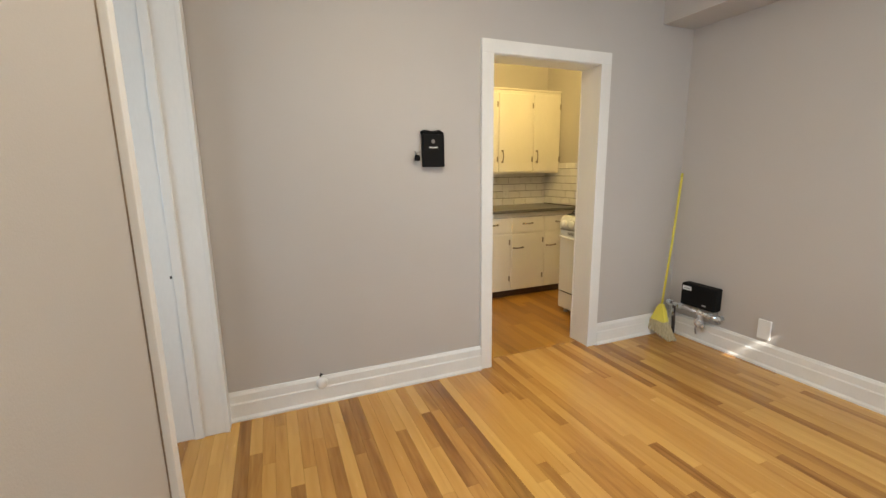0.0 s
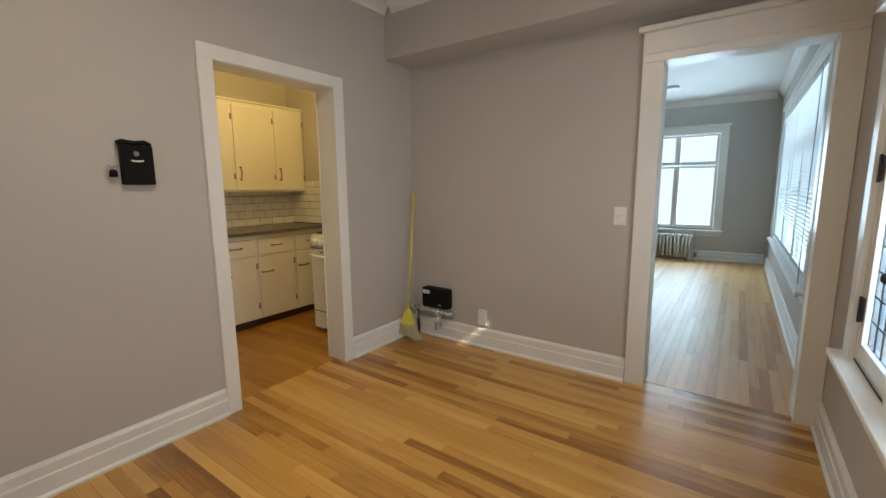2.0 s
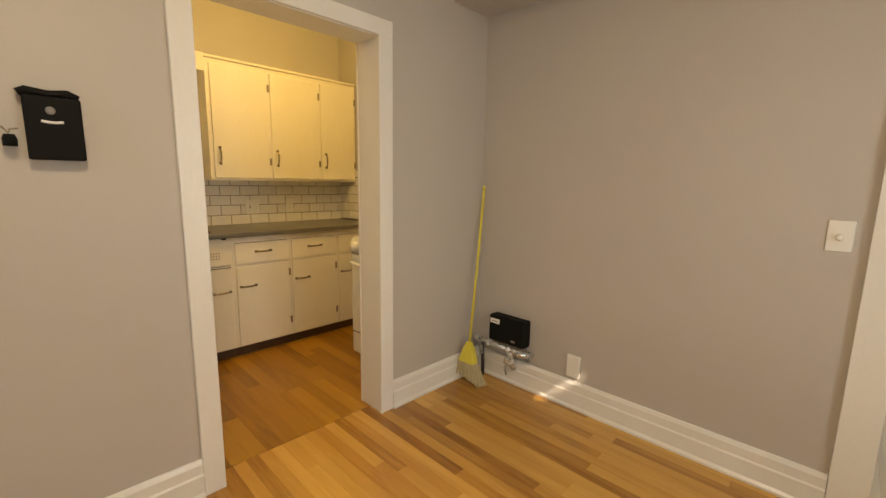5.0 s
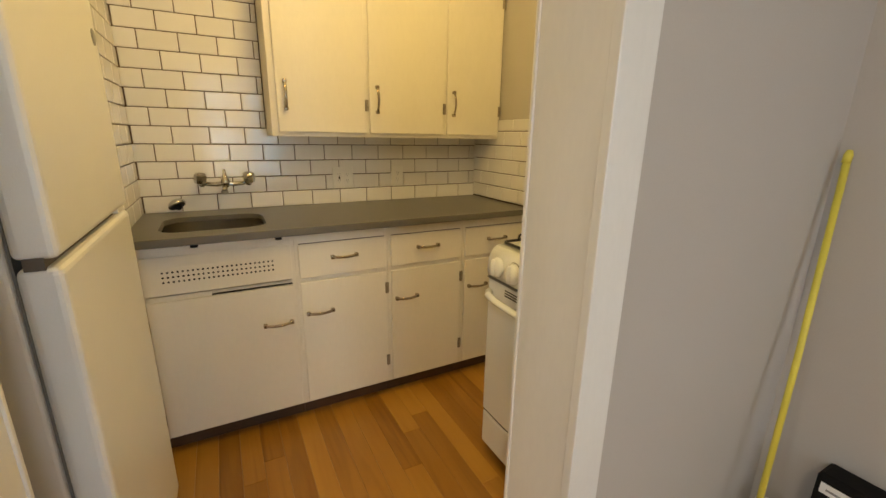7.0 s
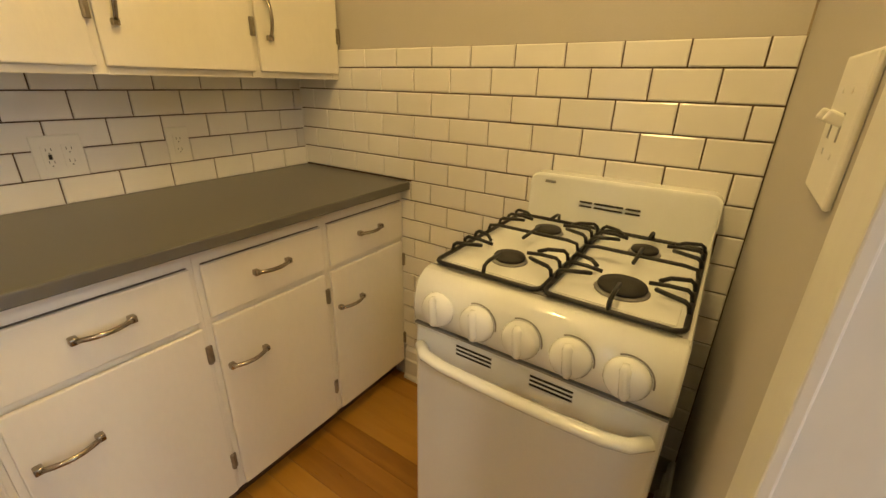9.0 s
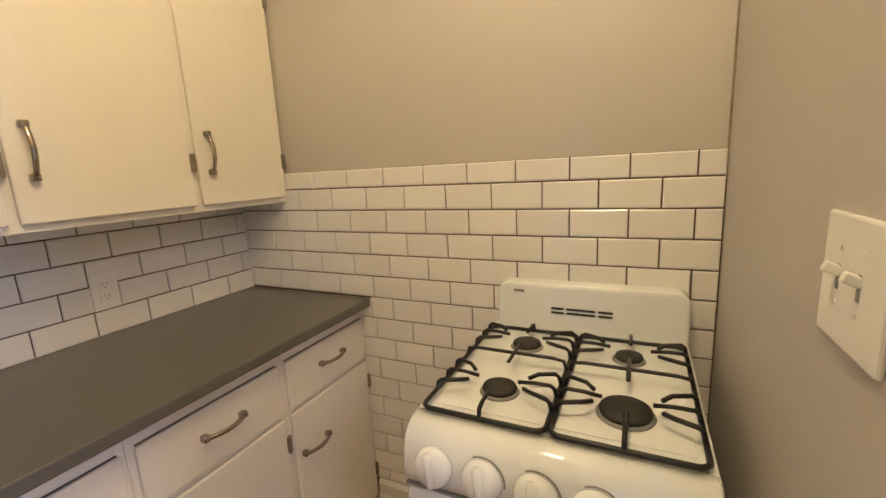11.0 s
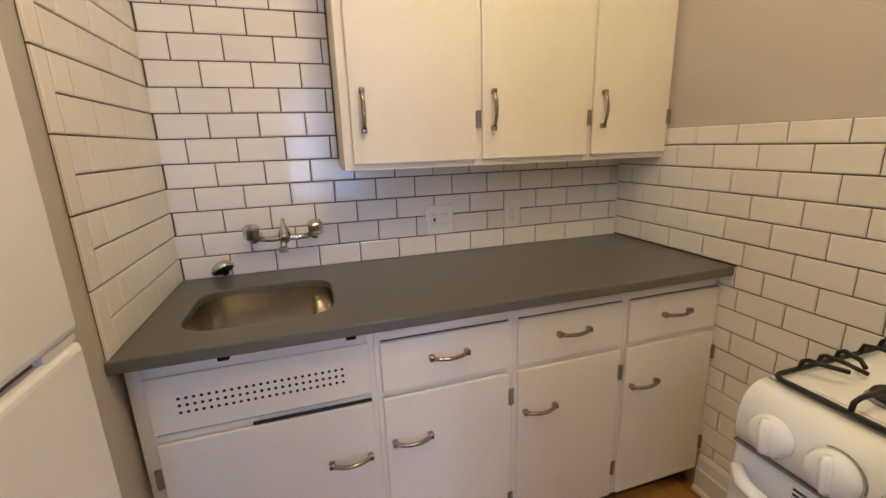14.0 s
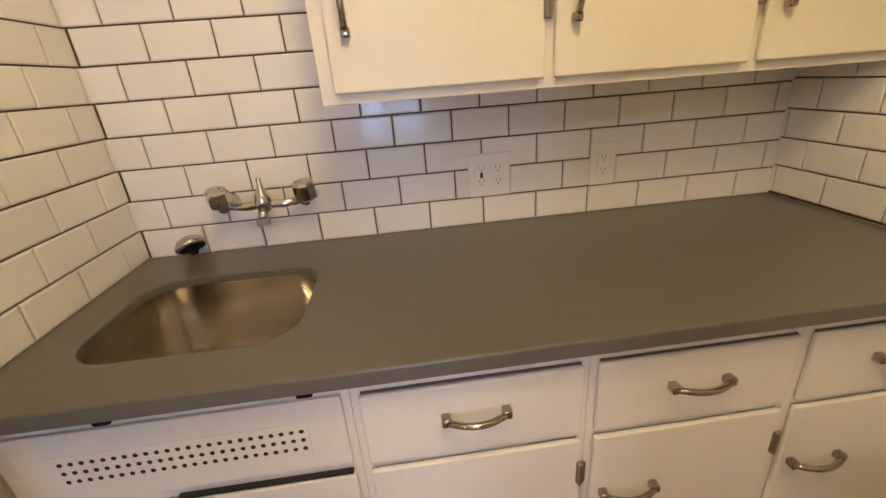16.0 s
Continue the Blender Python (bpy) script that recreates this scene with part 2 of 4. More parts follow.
def whole(name, bm, material, label, category, group="", kind="", soft=False):
    """A thing that is one mesh, with its origin at its base."""
    xs = [v.co for v in bm.verts]
    base = Vector(((min(c.x for c in xs) + max(c.x for c in xs)) / 2, (min(c.y for c in xs) + max(c.y for c in xs)) / 2, min(c.z for c in xs)))
    bmesh.ops.translate(bm, verts=bm.verts, vec=-base)
    ob = new(name, mesh_of(name, bm, material))
    ob.location = base
    OFFSET[ob] = base
    if soft:
        smooth(ob)
    return tagged(ob, label, category, group, kind)


def box(bm, x0, x1, y0, y1, z0, z1, bevel=0.0, segments=2, m=None):
    r = bmesh.ops.create_cube(bm, size=1)
    vs = r["verts"]
    bmesh.ops.scale(bm, verts=vs, vec=(x1 - x0, y1 - y0, z1 - z0))
    bmesh.ops.translate(bm, verts=vs, vec=((x0 + x1) / 2, (y0 + y1) / 2, (z0 + z1) / 2))
    if bevel:
        es = list({e for v in vs for e in v.link_edges})
        r = bmesh.ops.bevel(bm, geom=es, offset=bevel, segments=segments, affect="EDGES", profile=0.5)
        vs = list({v for f in r["faces"] for v in f.verts} | {v for v in vs if v.is_valid})
    if m is not None:
        bmesh.ops.transform(bm, matrix=m, verts=vs)
    return bm


def boxed(x0, x1, y0, y1, z0, z1, bevel=0.0, segments=2):
    return box(bmesh.new(), x0, x1, y0, y1, z0, z1, bevel, segments)


def lathe(bm, profile, m, steps=20):
    """Turn (radius, height) pairs about the local z axis of m."""
    rings = []
    for r, h in profile:
        rings.append([bm.verts.new(m @ Vector((r * math.cos(a), r * math.sin(a), h))) for a in (2 * math.pi * i / steps for i in range(steps))])
    for a, b in zip(rings, rings[1:]):
        for i in range(steps):
            bm.faces.new((a[i], a[(i + 1) % steps], b[(i + 1) % steps], b[i]))
    bm.faces.new(rings[0])
    bm.faces.new(rings[-1])
    return bm


def tube(bm, points, radius, steps=8, flat=1.0):
    """A round (or flattened) bar along a line of points."""
    pts = [Vector(p) for p in points]
    rings = []
    side = None
    for i, p in enumerate(pts):
        d = (pts[min(i + 1, len(pts) - 1)] - pts[max(i - 1, 0)]).normalized()
        if side is None:
            side = d.cross(Vector((0, 0, 1)) if abs(d.z) < 0.9 else Vector((1, 0, 0))).normalized()
        side = (side - d * side.dot(d)).normalized()
        up = d.cross(side)
        rings.append([bm.verts.new(p + radius * (math.cos(a) * side + flat * math.sin(a) * up)) for a in (2 * math.pi * k / steps for k in range(steps))])
    for a, b in zip(rings, rings[1:]):
        for k in range(steps):
            bm.faces.new((a[k], a[(k + 1) % steps], b[(k + 1) % steps], b[k]))
    bm.faces.new(rings[0])
    bm.faces.new(rings[-1])
    return bm


def sweep(bm, profile, start, end, inward):
    """A moulding: (depth, height) profile drawn from start to end, depth towards inward."""
    a, b, n = Vector(start), Vector(end), Vector(inward)
    ra = [bm.verts.new(a + n * d + Vector((0, 0, h))) for d, h in profile]
    rb = [bm.verts.new(b + n * d + Vector((0, 0, h))) for d, h in profile]
    for i in range(len(profile)):
        j = (i + 1) % len(profile)
        bm.faces.new((ra[i], ra[j], rb[j], rb[i]))
    bm.faces.new(ra)
    bm.faces.new(rb)
    return bm


def wall(name, axis, a0, a1, d0, d1, z0, z1, holes, material, label):
    """A wall along x or y from a0 to a1, thick from d0 to d1, with holes (a, b, bottom, top) right through it."""
    bm = bmesh.new()
    cuts = sorted({a0, a1, *[h[0] for h in holes], *[h[1] for h in holes]})
    for a, b in zip(cuts, cuts[1:]):
        spans, low = [], z0
        for h in sorted((h for h in holes if h[0] <= a and h[1] >= b), key=lambda h: h[2]):
            spans.append((low, h[2]))
            low = h[3]
        spans.append((low, z1))
        for lo, hi in spans:
            if hi - lo > 1e-4:
                box(bm, *((a, b, d0, d1) if axis == "x" else (d0, d1, a, b)), lo, hi)
    bmesh.ops.remove_doubles(bm, verts=bm.verts, dist=1e-5)
    twice = [f for f in bm.faces if any(g is not f and set(g.verts) == set(f.verts) for g in f.verts[0].link_faces)]
    bmesh.ops.delete(bm, geom=twice, context="FACES")
    return whole(name, bm, material, label, "wall", kind="structure")


# ---- large structure ----
H = 2.78
XL, XR, YW, Y1 = -0.01, 3.333, -0.47, 2.40      # hall: left wall, right wall, window wall, kitchen-door wall
YK, YB, KR, KL = 2.572, 4.282, 3.402, 0.85       # kitchen: near face, back wall, right wall, left wall
XE = 9.10                                       # living room's end wall

wall("wall_kitchen_door", "x", -1.75, 9.3, Y1, YK, -0.1, H, [(1.604, 2.482, -0.1, 2.05)], PAINT, "painted greige plaster wall with the kitchen doorway")
wall("wall_living_opening", "y", YW, Y1, XR, 3.47, -0.1, H, [(-0.38, 0.44, -0.1, 2.095)], PAINT, "painted greige plaster wall with the living room doorway")
wall("wall_windows", "x", -1.75, 9.3, -0.67, YW, -0.1, H, [(1.74, 2.82, 0.56, 2.16), (4.40, 8.02, 0.56, 2.24)], PAINT, "painted greige outer wall with windows")
wall("wall_left", "y", YW, Y1, -0.27, XL, -0.1, H, [(1.254, 2.31, -0.1, 2.19)], PAINT, "painted greige plaster wall with a cased opening")
wall("wall_living_end", "y", YW, Y1, XE, 9.3, -0.1, H, [(0.31, 1.57, 0.56, 2.21)], PAINT, "painted grey plaster wall with a divided window")
wall("wall_side_room", "y", -0.67, YK, -1.75, -1.6, -0.1, H, [(1.04, 2.06, 0.66, 2.06)], PAINT, "plain painted wall closing the side room")
wall("wall_kitchen_back", "x", 0.7, 3.55, YB, 4.43, -0.1, H, [], PAINT, "painted kitchen back wall behind white tiles")
wall("wall_kitchen_right", "y", YK, YB, KR, 3.55, -0.1, H, [], PAINT, "painted tan kitchen wall above white tiles")
wall("wall_kitchen_left", "y", YK, YB, 0.7, KL, -0.1, H, [], PAINT, "painted kitchen wall behind the refrigerator")
wall("wall_kitchen_stub", "y", 3.59, YB, KL, 1.558, -0.1, H, [], PAINT, "short painted wall between refrigerator and sink")
wall("beam_soffit", "y", YW, Y1, 3.02, XR, 2.35, H, [], PAINT, "painted boxed beam along the top of the wall")

for nm, a in (("ceiling_hall", (-1.75, 3.4, -0.67, 2.5)), ("ceiling_living", (3.4, 9.3, -0.67, 2.5)), ("ceiling_kitchen", (0.7, 3.55, 2.5, 4.43))):
    whole(nm, boxed(*a, H, H + 0.25), CEIL, "plain white painted plaster ceiling", "ceiling", kind="structure")

BASE = [(0, 0), (0.034, 0), (0.034, 0.012), (0.024, 0.024), (0.024, 0.098), (0.019, 0.106), (0.019, 0.148), (0.010, 0.165), (0, 0.165)]
CROWN = [(0, H - 0.10), (0.012, H - 0.10), (0.02, H - 0.075), (0.06, H - 0.025), (0.08, H - 0.012), (0.08, H), (0, H)]


def moulding(name, profile, runs, label, category):
    """Straight lengths of moulding, each a piece of the setting."""
    for start, end, inward in runs:
        bm = sweep(bmesh.new(), profile, (*start, 0), (*end, 0), (*inward, 0))
        whole(name, bm, TRIM, label, category, kind="structure")


moulding("baseboard", BASE, [
    ((XL, Y1), (1.545, Y1), (0, -1)), ((2.545, Y1), (XR, Y1), (0, -1)),
    ((XR, 2.366), (XR, 0.538), (-1, 0)), ((XL, YW), (3.31, YW), (0, 1)), ((XL, -0.436), (XL, 1.223), (1, 0)),
    ((3.47, YW), (XE, YW), (0, 1)), ((XE, -0.436), (XE, 2.366), (-1, 0)), ((3.47, Y1), (XE, Y1), (0, -1)), ((3.47, 0.56), (3.47, 2.366), (1, 0)),
    ((KR, 2.64), (KR, 3.69), (-1, 0)), ((2.60, YK), (KR, YK), (0, 1)),
], "tall white painted baseboard with a stepped top", "baseboard")
moulding("crown_moulding", CROWN, [
    ((XL, Y1), (3.02, Y1), (0, -1)), ((3.02, 2.32), (3.02, YW), (-1, 0)), ((XL, YW), (3.02, YW), (0, 1)), ((XL, -0.39), (XL, 2.32), (1, 0)),
    ((XE, -0.39), (XE, 2.32), (-1, 0)), ((3.47, YW), (XE, YW), (0, 1)), ((3.47, Y1), (XE, Y1), (0, -1)),
], "white painted crown moulding under the ceiling", "moulding")


def door_frame(name, axis, a0, a1, top, d0, d1, width, faces, label, head=None, low=0.0):
    """Jambs that line an opening and flat casings on its faces. faces: (plane, outward sign)."""
    def put(a, b, c, d, z0, z1, bev=0.003):
        return boxed(a, b, c, d, z0, z1, bev) if axis == "x" else boxed(c, d, a, b, z0, z1, bev)
    mid = ((a0 + a1) / 2, (d0 + d1) / 2) if axis == "x" else ((d0 + d1) / 2, (a0 + a1) / 2)
    ob = thing(name, (*mid, low), label, "door frame", kind="structure")
    part("jamb", put(a0 - 0.018, a0, d0, d1, low, top), TRIM, ob)
    part("jamb", put(a1, a1 + 0.018, d0, d1, low, top), TRIM, ob)
    part("head_jamb", put(a0 - 0.018, a1 + 0.018, d0, d1, top, top + 0.018), TRIM, ob)
    for plane, sign in faces:
        c, d = sorted((plane, plane + sign * (0.022 if plane != YK else 0.010)))
        wl, wr = width if isinstance(width, tuple) else (width, width)
        part("casing", put(a0 - wl, a0 + 0.004, c, d, low, top + (0 if head else 0.0039), 0.002), TRIM, ob)
        part("casing", put(a1 - 0.004, a1 + wr, c, d, low, top + (0 if head else 0.0039), 0.002), TRIM, ob)
        if head:
            c2, d2 = sorted((plane, plane + sign * 0.026))
            part("head_casing", put(a0 - wl, a1 + wr, c2, d2, top + 0.001, top + head, 0.003), TRIM, ob)
            c3, d3 = sorted((plane, plane + sign * 0.036))
            part("bead", put(a0 - wl, a1 + wr, c3, d3, top + 0.045, top + 0.058, 0.004), TRIM, ob)
            c4, d4 = sorted((plane, plane + sign * 0.055))
            part("cap", put(a0 - wl, a1 + wr + 0.03, c4, d4, top + head, top + head + 0.035, 0.01), TRIM, ob)
        else:
            part("head_casing", put(a0 - wl, a1 + wr, c, d, top + 0.004, top + max(wl, wr), 0.002), TRIM, ob)
    return ob


door_frame("door_1", "x", 1.624, 2.462, 2.032, Y1 - 0.003, YK + 0.003, (0.078, 0.082), [(Y1, -1), (YK, 1)], "white painted cased doorway into the kitchen, without a door")
door_frame("door_2", "y", -0.362, 0.422, 2.077, XR - 0.003, 3.473, (0.106, 0.114), [(XR, -1), (3.47, 1)], "white painted cased doorway with a capped head, into the living room", head=0.175)
door_frame("door_3", "y", 1.272, 2.292, 2.172, -0.273, XL + 0.003, (0.047, 0.085), [(XL, 1), (-0.27, -1)], "white painted cased opening into a side room")
side = bpy.data.objects["door_3"]
for y0, y1 in ((2.281, 2.2917), (1.2723, 1.283)):
    part("door_stop", boxed(-0.152, -0.108, y0, y1, 0.0, 2.171, 0.004), TRIM, side)
part("casing_gap", boxed(XL + 0.0005, XL + 0.004, 1.2217, 1.2245, 0.166, 2.2), CAULK, side, "dark open joint beside the casing")
part("strike_hole", boxed(-0.164, -0.156, 2.2895, 2.2918, 0.853, 0.866), SLOT, side, "small dark strike hole")


def casement(name, loc, axis_x, spans, rows, plane, out, casing, leaded, label):
    """A fixed frame with casements. spans: glass runs along the wall; rows: glass heights; plane: inner wall face; out: sign of the outside."""
    ob = thing(name, loc, label, "window", kind="structure")

    def put(a, b, c, d, z0, z1, bev=0.003):
        c, d = sorted((c, d))
        return boxed(a, b, c, d, z0, z1, bev) if axis_x else boxed(c, d, a, b, z0, z1, bev)
    a0, a1 = spans[0][0] - 0.06, spans[-1][1] + 0.06
    z0, z1 = rows[0][0] - 0.085, rows[-1][1] + 0.06
    d = lambda v: plane + out * v
    w = casing
    part("casing", put(a0 - w, a0 + 0.004, d(-0.024), d(0), z0, z1), TRIM, ob)
    part("casing", put(a1 - 0.004, a1 + w, d(-0.024), d(0), z0, z1), TRIM, ob)
    part("head_casing", put(a0 - w, a1 + w, d(-0.024), d(0), z1, z1 + w), TRIM, ob)
    part("head_cap", put(a0 - w - 0.025, a1 + w + 0.025, d(-0.05), d(0), z1 + w, z1 + w + 0.03, 0.008), TRIM, ob)
    part("window_sill", put(a0 - w - 0.03, a1 + w + 0.03, d(-0.075), d(0.12), z0 - 0.032, z0, 0.009), TRIM, ob)
    part("apron", put(a0 - w, a1 + w, d(-0.018), d(0), z0 - 0.11, z0 - 0.033), TRIM, ob)
    for e0, e1 in ((a0, a0 + 0.012), (a1 - 0.012, a1)):
        part("frame_side", put(e0, e1, d(0.0), d(0.03), z0, z1), TRIM, ob)
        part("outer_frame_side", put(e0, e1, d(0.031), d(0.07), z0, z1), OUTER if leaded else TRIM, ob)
    part("frame_head", put(a0, a1, d(0.0), d(0.17), z1 - 0.012, z1), TRIM, ob)
    part("frame_sill", put(a0, a1, d(0.121), d(0.2), z0 - 0.03, z0 + 0.003), TRIM, ob)
    for (l0, r0), (l1, r1) in zip(spans, spans[1:]):
        part("mullion", put(r0 + 0.045, l1 - 0.045, d(-0.006), d(0.026), z0, z1), TRIM, ob)
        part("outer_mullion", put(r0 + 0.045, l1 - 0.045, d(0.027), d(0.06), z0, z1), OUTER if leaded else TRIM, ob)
    for (b0, t0), (b1, t1) in zip(rows, rows[1:]):
        part("transom", put(a0 + 0.013, a1 - 0.013, d(0.014), d(0.13), t0 + 0.047, b1 - 0.047), TRIM, ob)
    for k, (b, t) in enumerate(rows):
        low = 0.08 if k == 0 else 0.045
        for l, r in spans:
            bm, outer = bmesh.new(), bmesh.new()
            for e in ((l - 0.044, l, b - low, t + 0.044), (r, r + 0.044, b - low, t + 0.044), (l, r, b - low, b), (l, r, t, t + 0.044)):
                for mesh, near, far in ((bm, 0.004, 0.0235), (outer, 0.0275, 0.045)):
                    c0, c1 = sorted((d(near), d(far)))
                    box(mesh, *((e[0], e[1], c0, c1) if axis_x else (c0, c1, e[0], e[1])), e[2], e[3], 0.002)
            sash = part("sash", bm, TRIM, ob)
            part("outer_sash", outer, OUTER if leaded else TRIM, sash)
            if leaded:
                nc, nr = leaded[k]
                pw, ph = (r - l) / nc, (t - b) / nr
                for i in range(nc):
                    for j in range(nr):
                        p = part("pane", put(l + i * pw, l + (i + 1) * pw, d(0.024), d(0.027), b + j * ph, b + (j + 1) * ph, 0), LEADED, sash)
                        p.visible_shadow = False
                for i in range(1, nc):
                    part("lead_came", put(l + i * pw - 0.003, l + i * pw + 0.003, d(0.0225), d(0.028), b, t, 0.001), LEAD, sash)
                for j in range(1, nr):
                    part("lead_came", put(l, r, d(0.023), d(0.0276), b + j * ph - 0.003, b + j * ph + 0.003, 0.002), LEAD, sash)
            else:
                p = part("pane", put(l, r, d(0.022), d(0.027), b, t, 0), GLASS, sash)
                p.visible_shadow = False
    return ob


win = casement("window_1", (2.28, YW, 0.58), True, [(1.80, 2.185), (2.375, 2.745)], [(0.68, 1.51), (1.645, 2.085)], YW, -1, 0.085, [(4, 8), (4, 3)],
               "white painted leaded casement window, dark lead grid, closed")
for x, zs in ((2.775, (0.82, 1.40)), (1.772, (0.66, 1.44))):
    for z in zs:
        bm = boxed(x - 0.014, x + 0.014, YW - 0.002, YW + 0.006, z - 0.05, z + 0.05, 0.002)
        tube(bm, [(x, YW + 0.009, z - 0.055), (x, YW + 0.009, z + 0.055)], 0.006)
        part("hinge", bm, LEAD, win, "dark iron hinge")
bm = lathe(bmesh.new(), [(0.018, 0), (0.018, 0.006), (0.007, 0.01), (0.007, 0.03), (0.017, 0.036), (0.019, 0.05), (0.01, 0.06)], pose(2.275, YW + 0.006, 1.04, -90), 14)
part("latch_knob", bm, LEAD, win, "dark metal latch knob", True)
bm = tube(bmesh.new(), [(2.36, YW + 0.006, 1.86), (2.34, YW + 0.03, 1.87), (2.30, YW + 0.035, 1.855)], 0.006)
part("transom_catch", bm, LEAD, win, "dark iron catch", True)
# thin dark strips drawn on for the shaded gap below each sash
for l, r in ((1.775, 2.20), (2.36, 2.79)):
    part("sash_gap", boxed(l, r, YW + 0.0, YW + 0.0035, 0.597, 0.602), SLOT, win)

casement("window_2", (XE, 0.94, 0.5), False, [(0.37, 0.90), (0.99, 1.51)], [(0.62, 1.62), (1.73, 2.15)], XE, 1, 0.11, None, "white painted four-light casement window, bright daylight behind")
casement("window_3", (6.2, YW, 0.5), True, [(4.46, 5.55), (5.66, 6.75), (6.86, 7.96)], [(0.65, 1.62), (1.73, 2.18)], YW, -1, 0.10, None, "white painted triple window behind a lowered blind")

# unseen window, added as the way in for the side room's daylight
casement("window_4", (-1.6, 1.55, 0.6), False, [(1.10, 1.50), (1.60, 2.00)], [(0.745, 1.40), (1.51, 2.0)], -1.6, -1, 0.10, None, "added unseen casement window in the side room")

# subfloors; the boards themselves come last
hall_floor = whole("floor_hall", boxed(-1.75, 3.40, -0.6, 2.50, -0.1, -0.012), SUBFLOOR, "honey-coloured varnished oak strip floor", "floor", kind="structure")
living_floor = whole("floor_living", boxed(3.402, 9.3, -0.6, 2.50, -0.1, -0.005), LIVING_BED, "pale varnished oak strip floor", "floor", kind="structure")
kitchen_floor = whole("floor_kitchen", boxed(0.7, 3.55, 2.502, 4.43, -0.1, -0.012), SUBFLOOR, "amber varnished oak strip floor in the kitchen", "floor", kind="structure")

# outside
whole("ground", boxed(-400, 400, -400, 400, -1.2, -1.0), YARD, "pale concrete yard around the house", "ground", kind="structure")
house = thing("neighbour_house", (14, -6, -1.0), "blue-grey clapboard house across the side yard", "house")
bm = bmesh.new()
for k in range(24):
    box(bm, -12, 70, -3.5, -3.46 + 0.012 * (k % 2), -1 + k * 0.2, -1 + k * 0.2 + 0.196)
box(bm, -12, 70, -9, -3.52, -1, 3.9)
part("wall", bm, SIDING, house)
# unseen roofs: eaves and taller left wing added to trim the sun patch indoors
for x0, x1, eave, rise in ((1.62, 70.5, 4.09, 2.2), (-12.5, 1.6, 4.55, 1.2)):
    bm = bmesh.new()
    for y0 in (-3.0, -9.5):
        bm.faces.new([bm.verts.new(c) for c in ((x0, y0, eave), (x1, y0, eave), (x1, -6.2, eave + rise), (x0, -6.2, eave + rise))])
    bmesh.ops.solidify(bm, geom=bm.faces[:], thickness=0.15)
    part("roof", bm, BRICK, house, "dark shingled roof, added unseen to block sun")
# wall of the added wing that keeps sun off the left casement
part("wall", boxed(-12, 1.55, -9, -3.51, 3.9, 4.5), SIDING, house)
for x in (11.0, 17.0, 24.0, 32.0):
    w = part("window", boxed(x, x + 1.1, -3.5, -3.4, 0.4, 2.2), TRIM, house)
    part("pane", boxed(x + 0.1, x + 1.0, -3.4, -3.39, 0.5, 2.1), GREY, w)
whole("backdrop", boxed(13.0, 13.1, -4, 7, -1.0, 7), BRIGHT, "bright hazy sky beyond the living room", "backdrop", kind="structure")


# ---- kitchen ----
def bow_pull(parent, x, z, upright, plane, length=0.125):
    """Polished bow handle on a front that faces -y."""
    h = length / 2
    bm = bmesh.new()
    pts = []
    for i in range(11):
        u = -1 + i / 5
        s, o = u * (h - 0.008), 0.014 + 0.018 * (1 - u * u)
        pts.append((x, plane - o, z + s) if upright else (x + s, plane - o, z))
    tube(bm, pts, 0.0062, 8, 0.62 if upright else 1.0)
    for s in (-1, 1):
        c = (x, z + s * (h - 0.009)) if upright else (x + s * (h - 0.009), z)
        box(bm, c[0] - 0.0085, c[0] + 0.0085, plane - 0.02, plane, c[1] - 0.0085, c[1] + 0.0085, 0.003)
    part("handle", bm, PULL, parent, "aged nickel bow handle", True)


def hinge(parent, x, z, plane):
    bm = boxed(x - 0.009, x + 0.009, plane - 0.004, plane, z - 0.028, z + 0.028, 0.003)
    tube(bm, [(x - 0.003, plane - 0.006, z - 0.026), (x - 0.003, plane - 0.006, z + 0.026)], 0.005)
    part("hinge", bm, BRASS, parent, "small tarnished hinge")


# upper cabinet: three lipped doors in one face frame
CF = 4.022
upper = thing("wall_cabinet", (2.77, 4.15, 1.302), "cream enamelled wall cabinet with three doors, above the counter", "cabinet")
part("body", boxed(2.142, KR - 0.002, CF + 0.018, YB - 0.001, 1.304, 2.17, 0.002), CABINET, upper)
for a, b in ((2.14, 2.178), (2.575, 2.612), (3.013, 3.05), (3.36, KR - 0.002)):
    part("stile", boxed(a, b, CF, CF + 0.0175, 1.302, 2.17, 0.002), CABINET, upper)
for a, b in ((1.302, 1.332), (2.12, 2.17)):
    part("rail", boxed(2.143, KR - 0.003, CF + 0.0015, CF + 0.0165, a, b, 0.002), CABINET, upper)
part("cornice", boxed(2.13, KR - 0.002, CF - 0.016, CF + 0.02, 2.171, 2.19, 0.006), CABINET, upper)
for a, b in ((2.168, 2.585), (2.604, 3.022), (3.042, 3.384)):
    dr = part("door", boxed(a, b, CF - 0.014, CF - 0.001, 1.322, 2.135, 0.004), CABINET, upper)
    bow_pull(dr, a + 0.038, 1.484, True, CF - 0.014, 0.135)
    for z in (1.455, 2.022):
        hinge(dr, b + 0.003, z, CF - 0.013)

# board that bridges from the cabinet to the side wall over the sink
whole("valance_board", boxed(1.56, 2.138, 4.005, 4.024, 2.07, 2.195, 0.004), CABINET, "cream painted valance board over the sink", "valance")

# base cabinets
BF = 3.712
UNITS = [(1.572, 2.150), (2.1505, 2.572), (2.5725, 2.985), (2.9855, KR - 0.002)]


